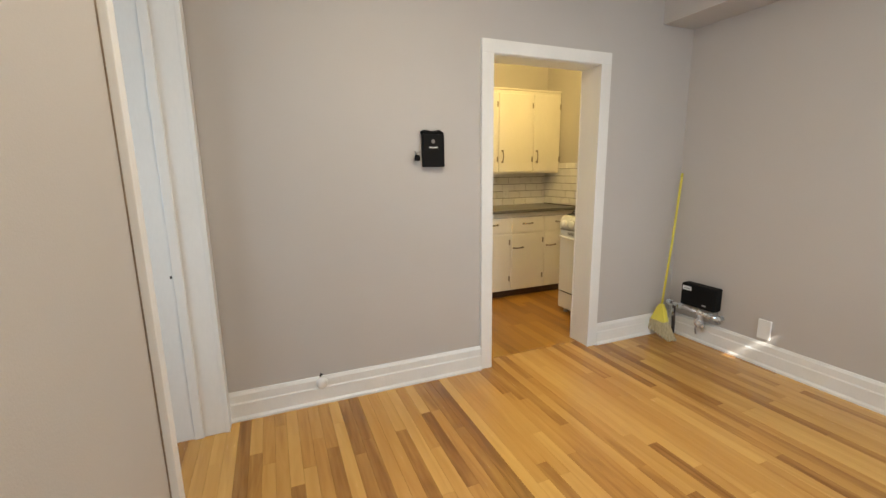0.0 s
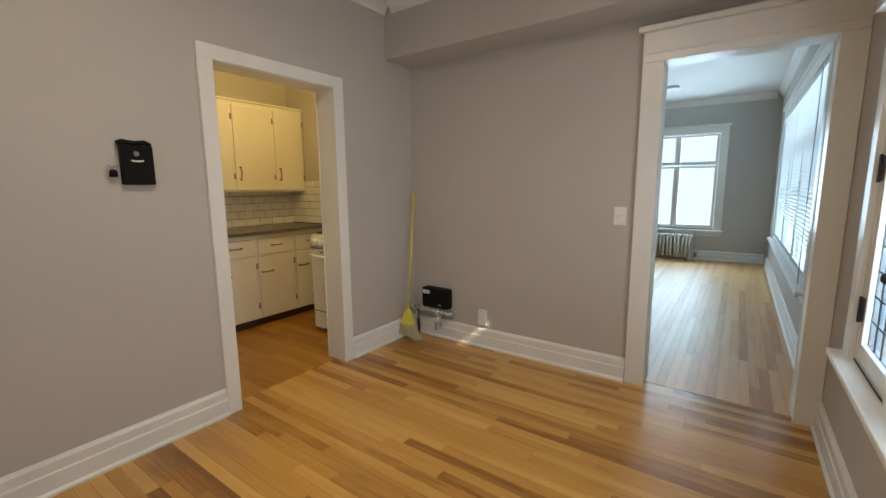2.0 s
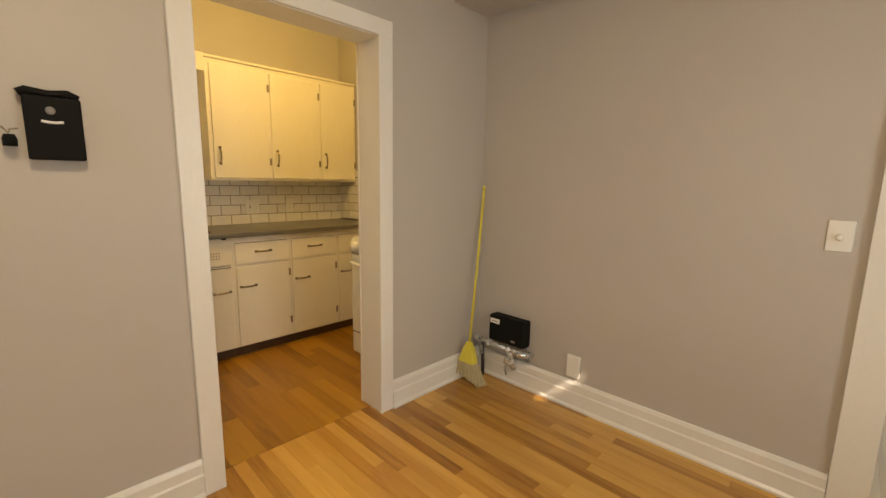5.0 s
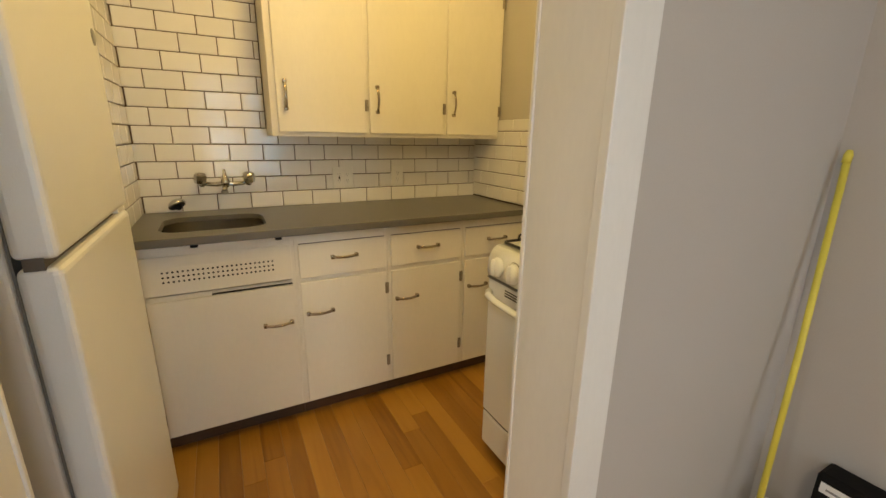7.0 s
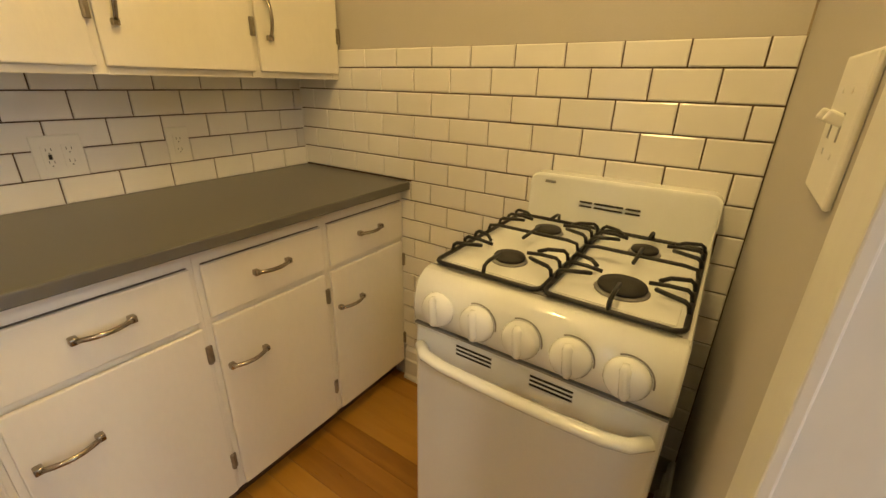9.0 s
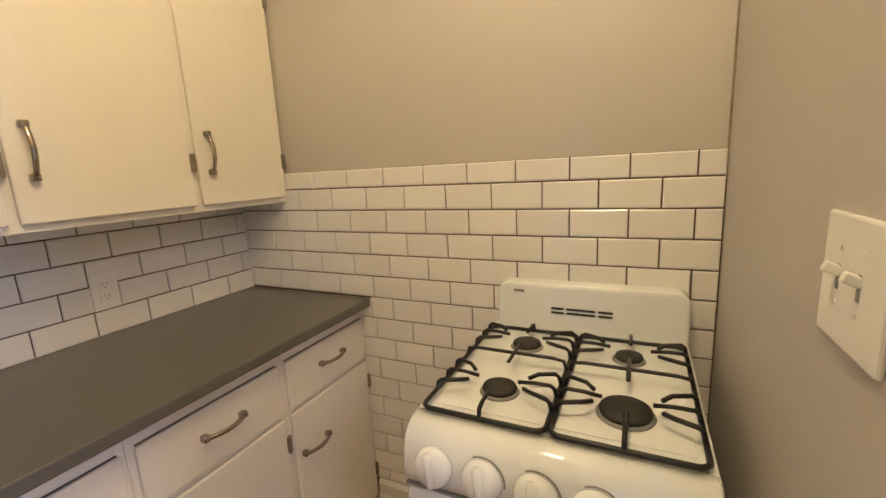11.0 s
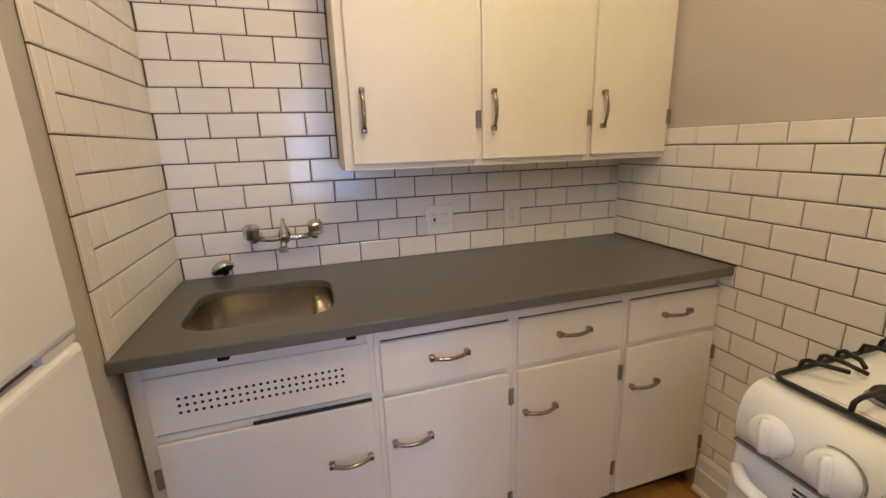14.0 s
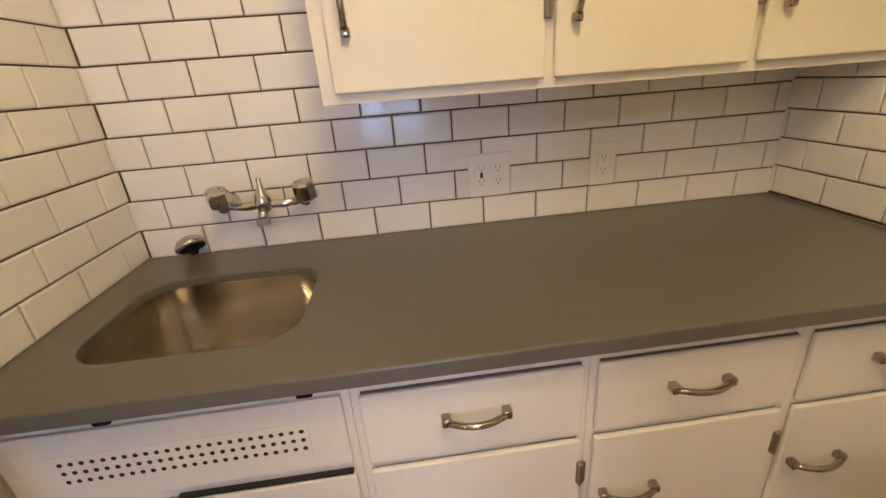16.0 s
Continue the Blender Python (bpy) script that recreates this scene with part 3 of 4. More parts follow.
def base_cabinet(x0, x1, label, sink=False, last=False):
    ob = thing("base_cabinet", ((x0 + x1) / 2, 3.98, 0), label, "cabinet", "base cabinets under the counter")
    part("body", boxed(x0, x1, BF + 0.018, YB - 0.001, 0.082, 0.695 if sink else 0.904), CABINET, ob)
    r = 0.03 if last else 0.018
    for a, b in ((x0, x0 + (0.036 if sink else 0.018)), (x1 - r, x1)):
        part("stile", boxed(a, b, BF, BF + 0.0175, 0.082, 0.904, 0.0015), CABINET, ob)
    for a, b in ((0.082, 0.10), (0.682, 0.702), (0.852, 0.904)):
        part("rail", boxed(x0 + 0.002, x1 - 0.002, BF + 0.001, BF + 0.0165, a, b), CABINET, ob)
    part("toe_kick", boxed(x0 + 0.001, x1 - 0.001, BF + 0.05, YB - 0.01, 0.0, 0.081), KICK, ob, "dark brown recessed toe kick")
    a, b = x0 + (0.034 if sink else 0.014), x1 - (0.012 if not last else 0.014)
    dr = part("door", boxed(a, b, BF - 0.013, BF - 0.001, 0.09, 0.684, 0.004), CABINET, ob)
    if sink:
        bow_pull(dr, 2.062, 0.518, False, BF - 0.013)
        for z in (0.588, 0.17):
            hinge(dr, a - 0.008, z, BF - 0.006)
        pn = part("vent_panel", boxed(a - 0.002, b - 0.002, BF - 0.007, BF - 0.0005, 0.708, 0.861, 0.002), CABINET, ob, "perforated vent panel")
        part("vent_plate", boxed(1.66, 2.072, BF - 0.0085, BF - 0.0065, 0.744, 0.816, 0.0005), CABINET, pn)
        bm = bmesh.new()
        for i in range(24):
            for j in range(3):
                lathe(bm, [(0.0042, 0), (0.0042, 0.0008)], pose(1.672 + i * 0.0169, BF - 0.0084, 0.761 + j * 0.019, 90), 8)
        tagged(part("perforation", bm, SLOT, pn, "rows of small dark holes"), kind="stuff")
        # black bar painted in for the shade above the door
        part("door_gap", boxed(a + 0.22, b - 0.005, BF - 0.012, BF - 0.0005, 0.6875, 0.691), SLOT, ob)
    else:
        dw = part("drawer_front", boxed(a, b, BF - 0.012, BF - 0.001, 0.702, 0.856, 0.004), CABINET, ob)
        # dark bar painted in for the shade above the drawer front
        part("drawer_gap", boxed(a + 0.004, b - 0.004, BF - 0.004, BF - 0.0002, 0.8565, 0.8595), RECESS, ob)
        bow_pull(dw, (a + b) / 2 + 0.0, 0.79, False, BF - 0.012)
        bow_pull(dr, a + 0.078, 0.54, False, BF - 0.013)
        for z in (0.602, 0.213):
            hinge(dr, b + 0.003, z, BF - 0.012)
    return ob


base_cabinet(*UNITS[0], "cream sink cabinet with a perforated vent panel and one door", sink=True)
base_cabinet(*UNITS[1], "cream base cabinet with one drawer and one door")
base_cabinet(*UNITS[2], "cream base cabinet with one drawer and one door")
base_cabinet(*UNITS[3], "cream base cabinet in the tiled corner, one drawer and one door", last=True)

# worktop with a rounded cut-out
SX0, SX1, SY0, SY1, SR = 1.665, 2.062, 3.775, 4.105, 0.085


def rounded(x0, x1, y0, y1, r, n=8):
    out = []
    for cx, cy, a in ((x1 - r, y1 - r, 0), (x0 + r, y1 - r, 90), (x0 + r, y0 + r, 180), (x1 - r, y0 + r, 270)):
        for i in range(n + 1):
            t = radians(a + 90 * i / n)
            out.append((cx + r * math.cos(t), cy + r * math.sin(t)))
    return out


bm = bmesh.new()
top, low = 0.937, 0.9055
outer = [(1.561, 3.664), (KR - 0.003, 3.664), (KR - 0.003, YB - 0.004), (1.561, YB - 0.004)]
hole = rounded(SX0, SX1, SY0, SY1, SR)
loops = {}
for z in (top, low):
    vo, vh = [bm.verts.new((*p, z)) for p in outer], [bm.verts.new((*p, z)) for p in hole]
    es = [bm.edges.new((v[i], v[(i + 1) % len(v)])) for v in (vo, vh) for i in range(len(v))]
    bmesh.ops.triangle_fill(bm, use_beauty=True, edges=es)
    loops[z] = (vo, vh)
for k in (0, 1):
    a, b = loops[top][k], loops[low][k]
    for i in range(len(a)):
        j = (i + 1) % len(a)
        bm.faces.new((a[i], a[j], b[j], b[i]))
counter = whole("countertop", bm, QUARTZ, "grey stone worktop with an undermounted sink cut-out", "countertop")
bv = counter.modifiers.new("edge", "BEVEL")
bv.width, bv.segments, bv.limit_method, bv.angle_limit = 0.004, 2, "ANGLE", radians(50)

sink = thing("kitchen_sink", (1.863, 3.94, 0.704), "brushed stainless steel sink bowl set under the worktop", "sink")
bm = bmesh.new()
rings = []
for inset, z in ((0.0012, 0.916), (0.0018, 0.85), (0.003, 0.77), (0.006, 0.735), (0.016, 0.715), (0.04, 0.706), (0.07, 0.704)):
    pts = rounded(SX0 + inset, SX1 - inset, SY0 + inset, SY1 - inset, max(SR - inset * 0.5, 0.03))
    rings.append([bm.verts.new((*p, z)) for p in pts])
for a, b in zip(rings, rings[1:]):
    for i in range(len(a)):
        j = (i + 1) % len(a)
        bm.faces.new((a[i], a[j], b[j], b[i]))
bm.faces.new(rings[-1])
bowl = part("bowl", bm, STEEL, sink, "", True)
bm = lathe(bmesh.new(), [(0.05, 0), (0.052, 0.003), (0.042, 0.004), (0.036, 0.001)], pose(1.863, 3.94, 0.7045), 24)
part("drain", bm, CHROME, sink, "round chrome drain", True)

# wall-mounted tap
FZ, FY = 1.088, YB - 0.004
tap = thing("wall_faucet", (1.925, 4.27, 1.0), "chrome two-handle wall-mounted faucet over the sink", "faucet")
bm = tube(bmesh.new(), [(1.825, 4.215, FZ - 0.012), (1.88, 4.21, FZ - 0.018), (1.925, 4.205, FZ - 0.014), (1.97, 4.21, FZ - 0.018), (2.028, 4.215, FZ - 0.012)], 0.011, 10)
for x in (1.825, 2.028):
    lathe(bm, [(0.022, 0), (0.02, 0.012), (0.015, 0.018), (0.015, 0.07)], pose(x, FY - 0.008, FZ - 0.012, 90), 16)
lathe(bm, [(0.010, -0.03), (0.019, -0.022), (0.021, 0.0), (0.017, 0.018), (0.010, 0.028), (0.006, 0.045), (0.007, 0.056), (0.003, 0.06)], pose(1.925, 4.203, FZ - 0.004), 16)
part("body", bm, CHROME, tap, "", True)
for x, rz in ((1.82, 15), (2.033, -15)):
    bm = lathe(bmesh.new(), [(0.014, -0.012), (0.027, -0.002), (0.029, 0.014), (0.027, 0.036), (0.022, 0.042), (0.006, 0.044)], pose(x, 4.205, FZ - 0.004, 14, 0, rz), 8)
    hd = part("handle", bm, CHROME, tap, "faceted chrome knob")
    part("handle_tip", lathe(bmesh.new(), [(0.009, 0), (0.009, 0.003)], pose(x + 0.02, 4.2, FZ + 0.008, 0, 90), 10), BLACK, hd)
bm = tube(bmesh.new(), [(1.922, 4.203, FZ - 0.02), (1.920, 4.195, FZ - 0.038), (1.918, 4.188, FZ - 0.05)], 0.012, 12)
sp = part("spout", bm, CHROME, tap, "", True)
bm = lathe(bmesh.new(), [(0.016, 0), (0.017, 0.008), (0.015, 0.016)], pose(1.918, 4.187, FZ - 0.062), 14)
part("aerator", bm, GREY, sp, "grey aerator ring")

spray = thing("soap_dish_stopper", (1.712, 4.2, 0.937), "chrome sink stopper with black rubber base leaning on tiles", "sink stopper")
tm = Matrix.Translation((1.712, 4.222, 0.974)) @ Vector((-0.38, 0.42, 0.82)).to_track_quat("Z", "Y").to_matrix().to_4x4()
bm = lathe(bmesh.new(), [(0.037, -0.002), (0.040, 0.003), (0.038, 0.012), (0.030, 0.023), (0.016, 0.030), (0.004, 0.032)], tm, 22)
part("dome", bm, CHROME, spray, "", True)
bm = lathe(bmesh.new(), [(0.0355, 0.0005), (0.031, -0.004), (0.026, -0.002), (0.016, -0.006), (0.012, -0.014), (0.008, -0.02)], tm, 20)
part("rubber_base", bm, BLACK, spray, "black rubber seal", True)

for x in (1.79, 2.09):
    bm = boxed(x - 0.013, x + 0.013, 3.672, 3.70, 0.893, 0.9055, 0.003)
    whole("worktop_clip", bm, BLACK, "small dark clip under the worktop edge", "clip", "clips under the worktop")


def duplex(parent, x, y, z, dark=False):
    """Sockets of an outlet in a plate that faces -y."""
    part("receptacle", boxed(x - 0.017, x + 0.017, y - 0.0025, y, z - 0.034, z + 0.034, 0.001), PLASTIC, parent)
    for dz in (-0.018, 0.018):
        bm = bmesh.new()
        for dx in (-0.006, 0.006):
            box(bm, x + dx - 0.001, x + dx + 0.001, y - 0.0032, y - 0.002, z + dz, z + dz + 0.008)
        lathe(bm, [(0.0022, 0), (0.0022, 0.001)], pose(x, y - 0.0024, z + dz - 0.007, 90), 8)
        part("slots", bm, GREY, parent)
    if dark:
        part("reset_button", boxed(x - 0.004, x + 0.004, y - 0.006, y - 0.0026, z - 0.006, z + 0.008, 0.001), SLOT, parent, "dark reset button")


FT = YB - 0.0085
for x0, x1, sockets, label in ((2.462, 2.58, (2.498, 2.545), "white double outlet plate on the tiled wall"), (2.812, 2.888, (2.85,), "white single outlet plate on the tiled wall")):
    op = thing("wall_outlet", ((x0 + x1) / 2, FT, 1.015), label, "outlet", "outlets over the counter")
    part("plate", boxed(x0, x1, FT - 0.006, FT, 1.018, 1.138, 0.003), PLASTIC, op)
    for i, x in enumerate(sockets):
        duplex(op, x, FT - 0.006, 1.078, dark=(i == 0 and len(sockets) == 2))

# gas range; it faces -x
RY0, RY1, RF = 2.636, 3.164, 2.780
stove = thing("gas_range", (3.07, 2.904, 0), "white enamel gas range with black grates, against the tiled wall", "stove")
part("body", boxed(RF + 0.03, 3.385, RY0 + 0.004, RY1 - 0.004, 0.045, 0.895, 0.004), ENAMEL, stove)
bm = bmesh.new()
prof = [(2.836, 0.921), (2.812, 0.918), (2.794, 0.907), (2.782, 0.888), (2.774, 0.860), (2.772, 0.83), (2.776, 0.806), (2.784, 0.799), (2.836, 0.799)]
for k, y in enumerate((RY0, RY0 + 0.006, RY1 - 0.006, RY1)):
    s = 0.006 if k in (0, 3) else 0.0
    ring = [bm.verts.new((x + (s if x < 2.83 else 0), y, z - (s if z > 0.9 else 0))) for x, z in prof]
    if k:
        for i in range(len(prof)):
            j = (i + 1) % len(prof)
            bm.faces.new((last[i], last[j], ring[j], ring[i]))
    else:
        bm.faces.new(ring)
    last = ring
bm.faces.new(last)
panel = part("control_panel", bm, ENAMEL, stove, "rounded control panel", True)
part("cooktop", boxed(2.82, 3.385, RY0, RY1, 0.896, 0.920, 0.008), ENAMEL, stove)
bm = bmesh.new()
box(bm, 2.868, 3.292, RY0 + 0.028, RY1 - 0.028, 0.9205, 0.9225, 0.001)
part("burner_well", bm, ENAMEL, stove)
for x0, x1, y0, y1 in ((2.838, 2.842, 2.652, 3.156), (3.293, 3.297, 2.652, 3.156)):
    part("well_seam", boxed(x0, x1, y0, y1, 0.9195, 0.9208), GREY, stove)
part("panel_seam", boxed(2.7755, 2.79, RY0 + 0.004, RY1 - 0.004, 0.7945, 0.799), GREY, stove)
part("drawer_seam", boxed(RF + 0.006, RF + 0.02, RY0 + 0.006, RY1 - 0.006, 0.205, 0.211), SLOT, stove)
bm = bmesh.new()
pts = rounded(RY0 + 0.002, RY1 - 0.022, 0.80, 1.056, 0.028)
fr, bk = [bm.verts.new((3.318 + 0.02 * max(0, (z - 0.92) / 0.15), y, z)) for y, z in pts], [bm.verts.new((3.392, y, z)) for y, z in pts]
for i in range(len(pts)):
    j = (i + 1) % len(pts)
    bm.faces.new((fr[i], fr[j], bk[j], bk[i]))
bm.faces.new(fr)
bm.faces.new(bk)
guard = part("back_guard", bm, ENAMEL, stove, "upright back panel with vent slots")
gm = guard.modifiers.new("edge", "BEVEL")
gm.width, gm.segments, gm.limit_method = 0.006, 2, "ANGLE"
for dz in (0.0, 0.012):
    for a, b in ((2.99, 3.025), (2.905, 2.983), (2.86, 2.898)):
        part("vent_slot", boxed(3.327, 3.3335, a - 0.041, b - 0.041, 0.974 + dz, 0.979 + dz, 0.001), SLOT, guard)
part("maker_mark", boxed(3.331, 3.3350, 3.062, 3.094, 1.030, 1.037), GREY, guard)
for i in range(5):
    y = 3.095 - 0.0955 * i
    km = pose(2.7735, y, 0.852, 0, -82, 0)
    bm = lathe(bmesh.new(), [(0.0385, 0.0), (0.0385, 0.004), (0.035, 0.013), (0.031, 0.019), (0.012, 0.022)], km, 24)
    kn = part("knob", bm, ENAMEL, panel, "white round burner knob", True)
    bm = bmesh.new()
    levels = [[bm.verts.new((x * lx, y * wy, h)) for x, y in ((-1, -0.45), (-0.7, -1), (0.7, -1), (1, -0.45), (1, 0.45), (0.7, 1), (-0.7, 1), (-1, 0.45))] for lx, wy, h in ((0.034, 0.013, 0.012), (0.031, 0.008, 0.024), (0.026, 0.0045, 0.030))]
    for lo, hi in zip(levels, levels[1:]):
        for q in range(8):
            bm.faces.new((lo[q], lo[(q + 1) % 8], hi[(q + 1) % 8], hi[q]))
    bm.faces.new(levels[0])
    bm.faces.new(levels[-1])
    bmesh.ops.transform(bm, matrix=km @ pose(0, 0, 0, 0, 0, 8), verts=bm.verts)
    part("grip", bm, ENAMEL, kn, "", True)
    if i:
        arc = [km @ Vector((0.042 * math.cos(radians(a)), 0.042 * math.sin(radians(a)), 0.0012)) for a in range(-95, 30, 12)]
        part("dial_mark", tube(bmesh.new(), arc, 0.0016, 5), GREY, panel)
dr = part("oven_door", boxed(RF, RF + 0.045, RY0 + 0.003, RY1 - 0.003, 0.212, 0.792, 0.008), ENAMEL, stove)
bm = bmesh.new()
pts = [(RF - 0.004, RY0 + 0.02, 0.742), (RF - 0.028, RY0 + 0.05, 0.738)] + [(RF - 0.034, RY0 + 0.05 + 0.042 * k, 0.736 - 0.006 * math.sin(math.pi * k / 10)) for k in range(1, 10)] + [(RF - 0.028, RY1 - 0.05, 0.738), (RF - 0.004, RY1 - 0.02, 0.742)]
tube(bm, pts, 0.015, 10, 0.8)
part("handle", bm, ENAMEL, dr, "curved white door handle", True)
for y0 in (2.795, 2.965):
    for k in range(3):
        part("vent_slot", boxed(RF - 0.0015, RF + 0.006, y0, y0 + 0.085, 0.753 + k * 0.010, 0.757 + k * 0.010), SLOT, dr)
part("drawer_front", boxed(RF + 0.002, RF + 0.045, RY0 + 0.003, RY1 - 0.003, 0.05, 0.204, 0.008), ENAMEL, stove)
for x in (RF + 0.06, 3.34):
    for y in (RY0 + 0.05, RY1 - 0.05):
        part("foot", lathe(bmesh.new(), [(0.02, 0), (0.02, 0.02), (0.012, 0.03), (0.012, 0.047)], pose(x, y, 0), 12), ENAMEL, stove)
for bx, by, r in ((2.955, 2.774, 0.046), (2.955, 3.022, 0.035), (3.195, 2.774, 0.03), (3.195, 3.022, 0.035)):
    b = part("burner", lathe(bmesh.new(), [(r + 0.008, 0), (r + 0.006, 0.003), (r, 0.005)], pose(bx, by, 0.9226), 24), GREY, stove, "grey burner ring", True)
    part("burner_cap", lathe(bmesh.new(), [(r, 0.0), (r + 0.002, 0.004), (r, 0.009), (r * 0.4, 0.0105)], pose(bx, by, 0.9272), 24), BURNER, b, "black burner cap", True)
for y0, y1 in ((2.650, 2.894), (2.902, 3.146)):
    bm = bmesh.new()
    z, up, ym = 0.931, 0.955, (y0 + y1) / 2
    ring = [(x, y, z) for y, x in rounded(y0, y1, 2.832, 3.288, 0.02, 4)]
    tube(bm, ring + ring[:2], 0.0052, 6)
    for bx in (2.955, 3.195):
        for off in (-0.052, 0.0, 0.052):
            for ys, s in ((y0, 1), (y1, -1)):
                reach = 0.062 if off else 0.078
                tube(bm, [(bx + off, ys, z), (bx + off, ys + s * 0.004, up - 0.006), (bx + off, ys + s * 0.012, up), (bx + off * 0.75, ys + s * 0.045, up), (bx + off * 0.42, ys + s * reach, up - 0.004)], 0.0046, 6)
    for xs, s in ((2.832, 1), (3.288, -1)):
        tube(bm, [(xs, ym, z), (xs + s * 0.004, ym, up - 0.005), (xs + s * 0.02, ym, up), (xs + s * 0.075, ym, up)], 0.0046, 6)
    tube(bm, [(3.08, y0, z), (3.08, y0 + 0.006, up - 0.004), (3.08, y0 + 0.03, up), (3.08, y1 - 0.03, up), (3.08, y1 - 0.006, up - 0.004), (3.08, y1, z)], 0.0046, 6)
    tube(bm, [(3.03, ym, up), (3.13, ym, up)], 0.0046, 6)
    part("grate", bm, IRON, stove, "black cast-iron grate", True)

# refrigerator; it faces +x
fr = thing("refrigerator", (1.3, 3.115, 0), "white two-door refrigerator with the freezer on top", "refrigerator")
FX = 1.652
part("body", boxed(0.93, FX - 0.07, 2.80, 3.43, 0.03, 1.66, 0.006), FRIDGE, fr)
for z0, z1 in ((1.104, 1.655), (0.07, 1.090)):
    dr = part("door", boxed(FX - 0.064, FX, 2.798, 3.432, z0, z1, 0.014, 3), FRIDGE, fr)
    if z0 > 1:
        part("door_grip", boxed(FX - 0.04, FX - 0.008, 3.34, 3.43, 1.0905, 1.1035, 0.002), PLASTIC, dr, "moulded white grip")
        bm = lathe(bmesh.new(), [(0.001, 0.0), (0.021, 0.0), (0.021, 0.002), (0.016, 0.004)], pose(FX - 0.001, 3.385, 1.55, 0, 90, 0), 18)
        part("badge", bm, GREY, dr, "small oval grey badge")
    else:
        # dark bar fills the groove between the doors, its shade put into the colour
        part("door_grip", boxed(FX - 0.05, FX - 0.022, 2.80, 3.43, 1.086, 1.108), RECESS, dr, "dark bar for the shade in the door groove")
part("gasket", boxed(FX - 0.069, FX - 0.065, 2.81, 3.42, 0.08, 1.645), GREY, fr)
part("kick_plate", boxed(1.3, FX - 0.06, 2.82, 3.41, 0.0, 0.065), GREY, fr)

# ceiling lampholders, both out of view: kitchen, and one added for the hall fill
for x, y in ((2.46, 2.98), (1.1, 0.85)):
    lh = thing("ceiling_light", (x, y, H - 0.09), "flush round white ceiling light, switched on, out of view", "ceiling light")
    part("base", lathe(bmesh.new(), [(0.165, 0), (0.165, -0.03), (0.15, -0.045), (0.15, -0.088)], pose(x, y, H), 32), PLASTIC, lh, "", True)

# double switch beside the doorway, on the kitchen side
sw = thing("light_switch", (2.697, YK, 1.21), "white double toggle switch plate on the kitchen wall", "light switch")
part("plate", boxed(2.612, 2.747, YK, YK + 0.007, 1.203, 1.335, 0.003), PLASTIC, sw)
for x in (2.66, 2.706):
    part("toggle", box(bmesh.new(), -0.004, 0.004, 0, 0.016, -0.006, 0.005, 0.002, m=pose(x, YK + 0.005, 1.276, 24)), PLASTIC, sw)
    part("toggle_slot", boxed(x - 0.0035, x + 0.0035, YK + 0.006, YK + 0.0075, 1.258, 1.284), GREY, sw)
    for z in (1.245, 1.303):
        part("screw", lathe(bmesh.new(), [(0.003, 0), (0.003, 0.001)], pose(x, YK + 0.007, z, -90), 8), PLASTIC, sw)

# ---- hall ----
sw = thing("light_switch", (XR, 0.622, 1.08), "white toggle switch plate on the greige wall", "light switch")
part("plate", boxed(XR - 0.006, XR, 0.583, 0.661, 1.078, 1.198, 0.003), PLASTIC, sw)
part("dimmer_knob", lathe(bmesh.new(), [(0.013, 0), (0.012, 0.012), (0.004, 0.014)], pose(XR - 0.006, 0.622, 1.135, 0, -90), 16), PLASTIC, sw, "", True)
op = thing("wall_outlet", (XR, 1.662, 0.19), "white blank cover plate above the baseboard", "outlet")
part("plate", boxed(XR - 0.018, XR, 1.622, 1.702, 0.19, 0.322, 0.004), PLASTIC, op)

# black wall box beside the kitchen door
bx = thing("door_chime_box", (1.213, Y1, 1.37), "black metal wall box with a pale label, beside the kitchen doorway", "wall box")
bd = part("body", boxed(1.155, 1.288, Y1 - 0.042, Y1, 1.364, 1.552, 0.006), BLACK, bx)
bm = tube(bmesh.new(), [(1.148, Y1 - 0.022, 1.556), (1.165, Y1 - 0.024, 1.566), (1.215, Y1 - 0.026, 1.559), (1.26, Y1 - 0.026, 1.566), (1.283, Y1 - 0.022, 1.554)], 0.012, 8)
part("lid_rim", bm, BLACK, bx, "", True)
part("label_strip", tube(bmesh.new(), [(1.192 + 0.01 * k, Y1 - 0.043, 1.478 - 0.003 * math.sin(math.pi * k / 5)) for k in range(6)], 0.0045, 6), PAPER, bd, "pale curved label")
part("knob", lathe(bmesh.new(), [(0.012, 0), (0.010, 0.008), (0.004, 0.01)], pose(1.215, Y1 - 0.042, 1.51, 90), 14), GREY, bd)
bm = lathe(bmesh.new(), [(0.016, 0), (0.017, 0.02), (0.012, 0.034)], pose(1.12, Y1 - 0.03, 1.40), 12)
part("side_terminal", bm, BLACK, bx, "", True)
part("wire", tube(bmesh.new(), [(1.14, Y1 - 0.03, 1.452), (1.122, Y1 - 0.034, 1.448), (1.117, Y1 - 0.03, 1.43), (1.12, Y1 - 0.03, 1.41)], 0.003, 6), BRASS, bx, "bare brass wire", True)
part("wire", tube(bmesh.new(), [(1.106, Y1 - 0.028, 1.455), (1.116, Y1 - 0.03, 1.442), (1.122, Y1 - 0.03, 1.42)], 0.003, 6), BRASS, bx, "bare brass wire", True)

# broom in the corner
br = thing("broom", (3.13, 2.28, 0), "yellow angle broom with straw-coloured bristles, leaning in the corner", "broom")
part("stick", tube(bmesh.new(), [(3.128, 2.305, 0.262), (3.22, 2.335, 0.76), (3.312, 2.372, 1.285)], 0.0085, 10), YELLOW, br, "", True)
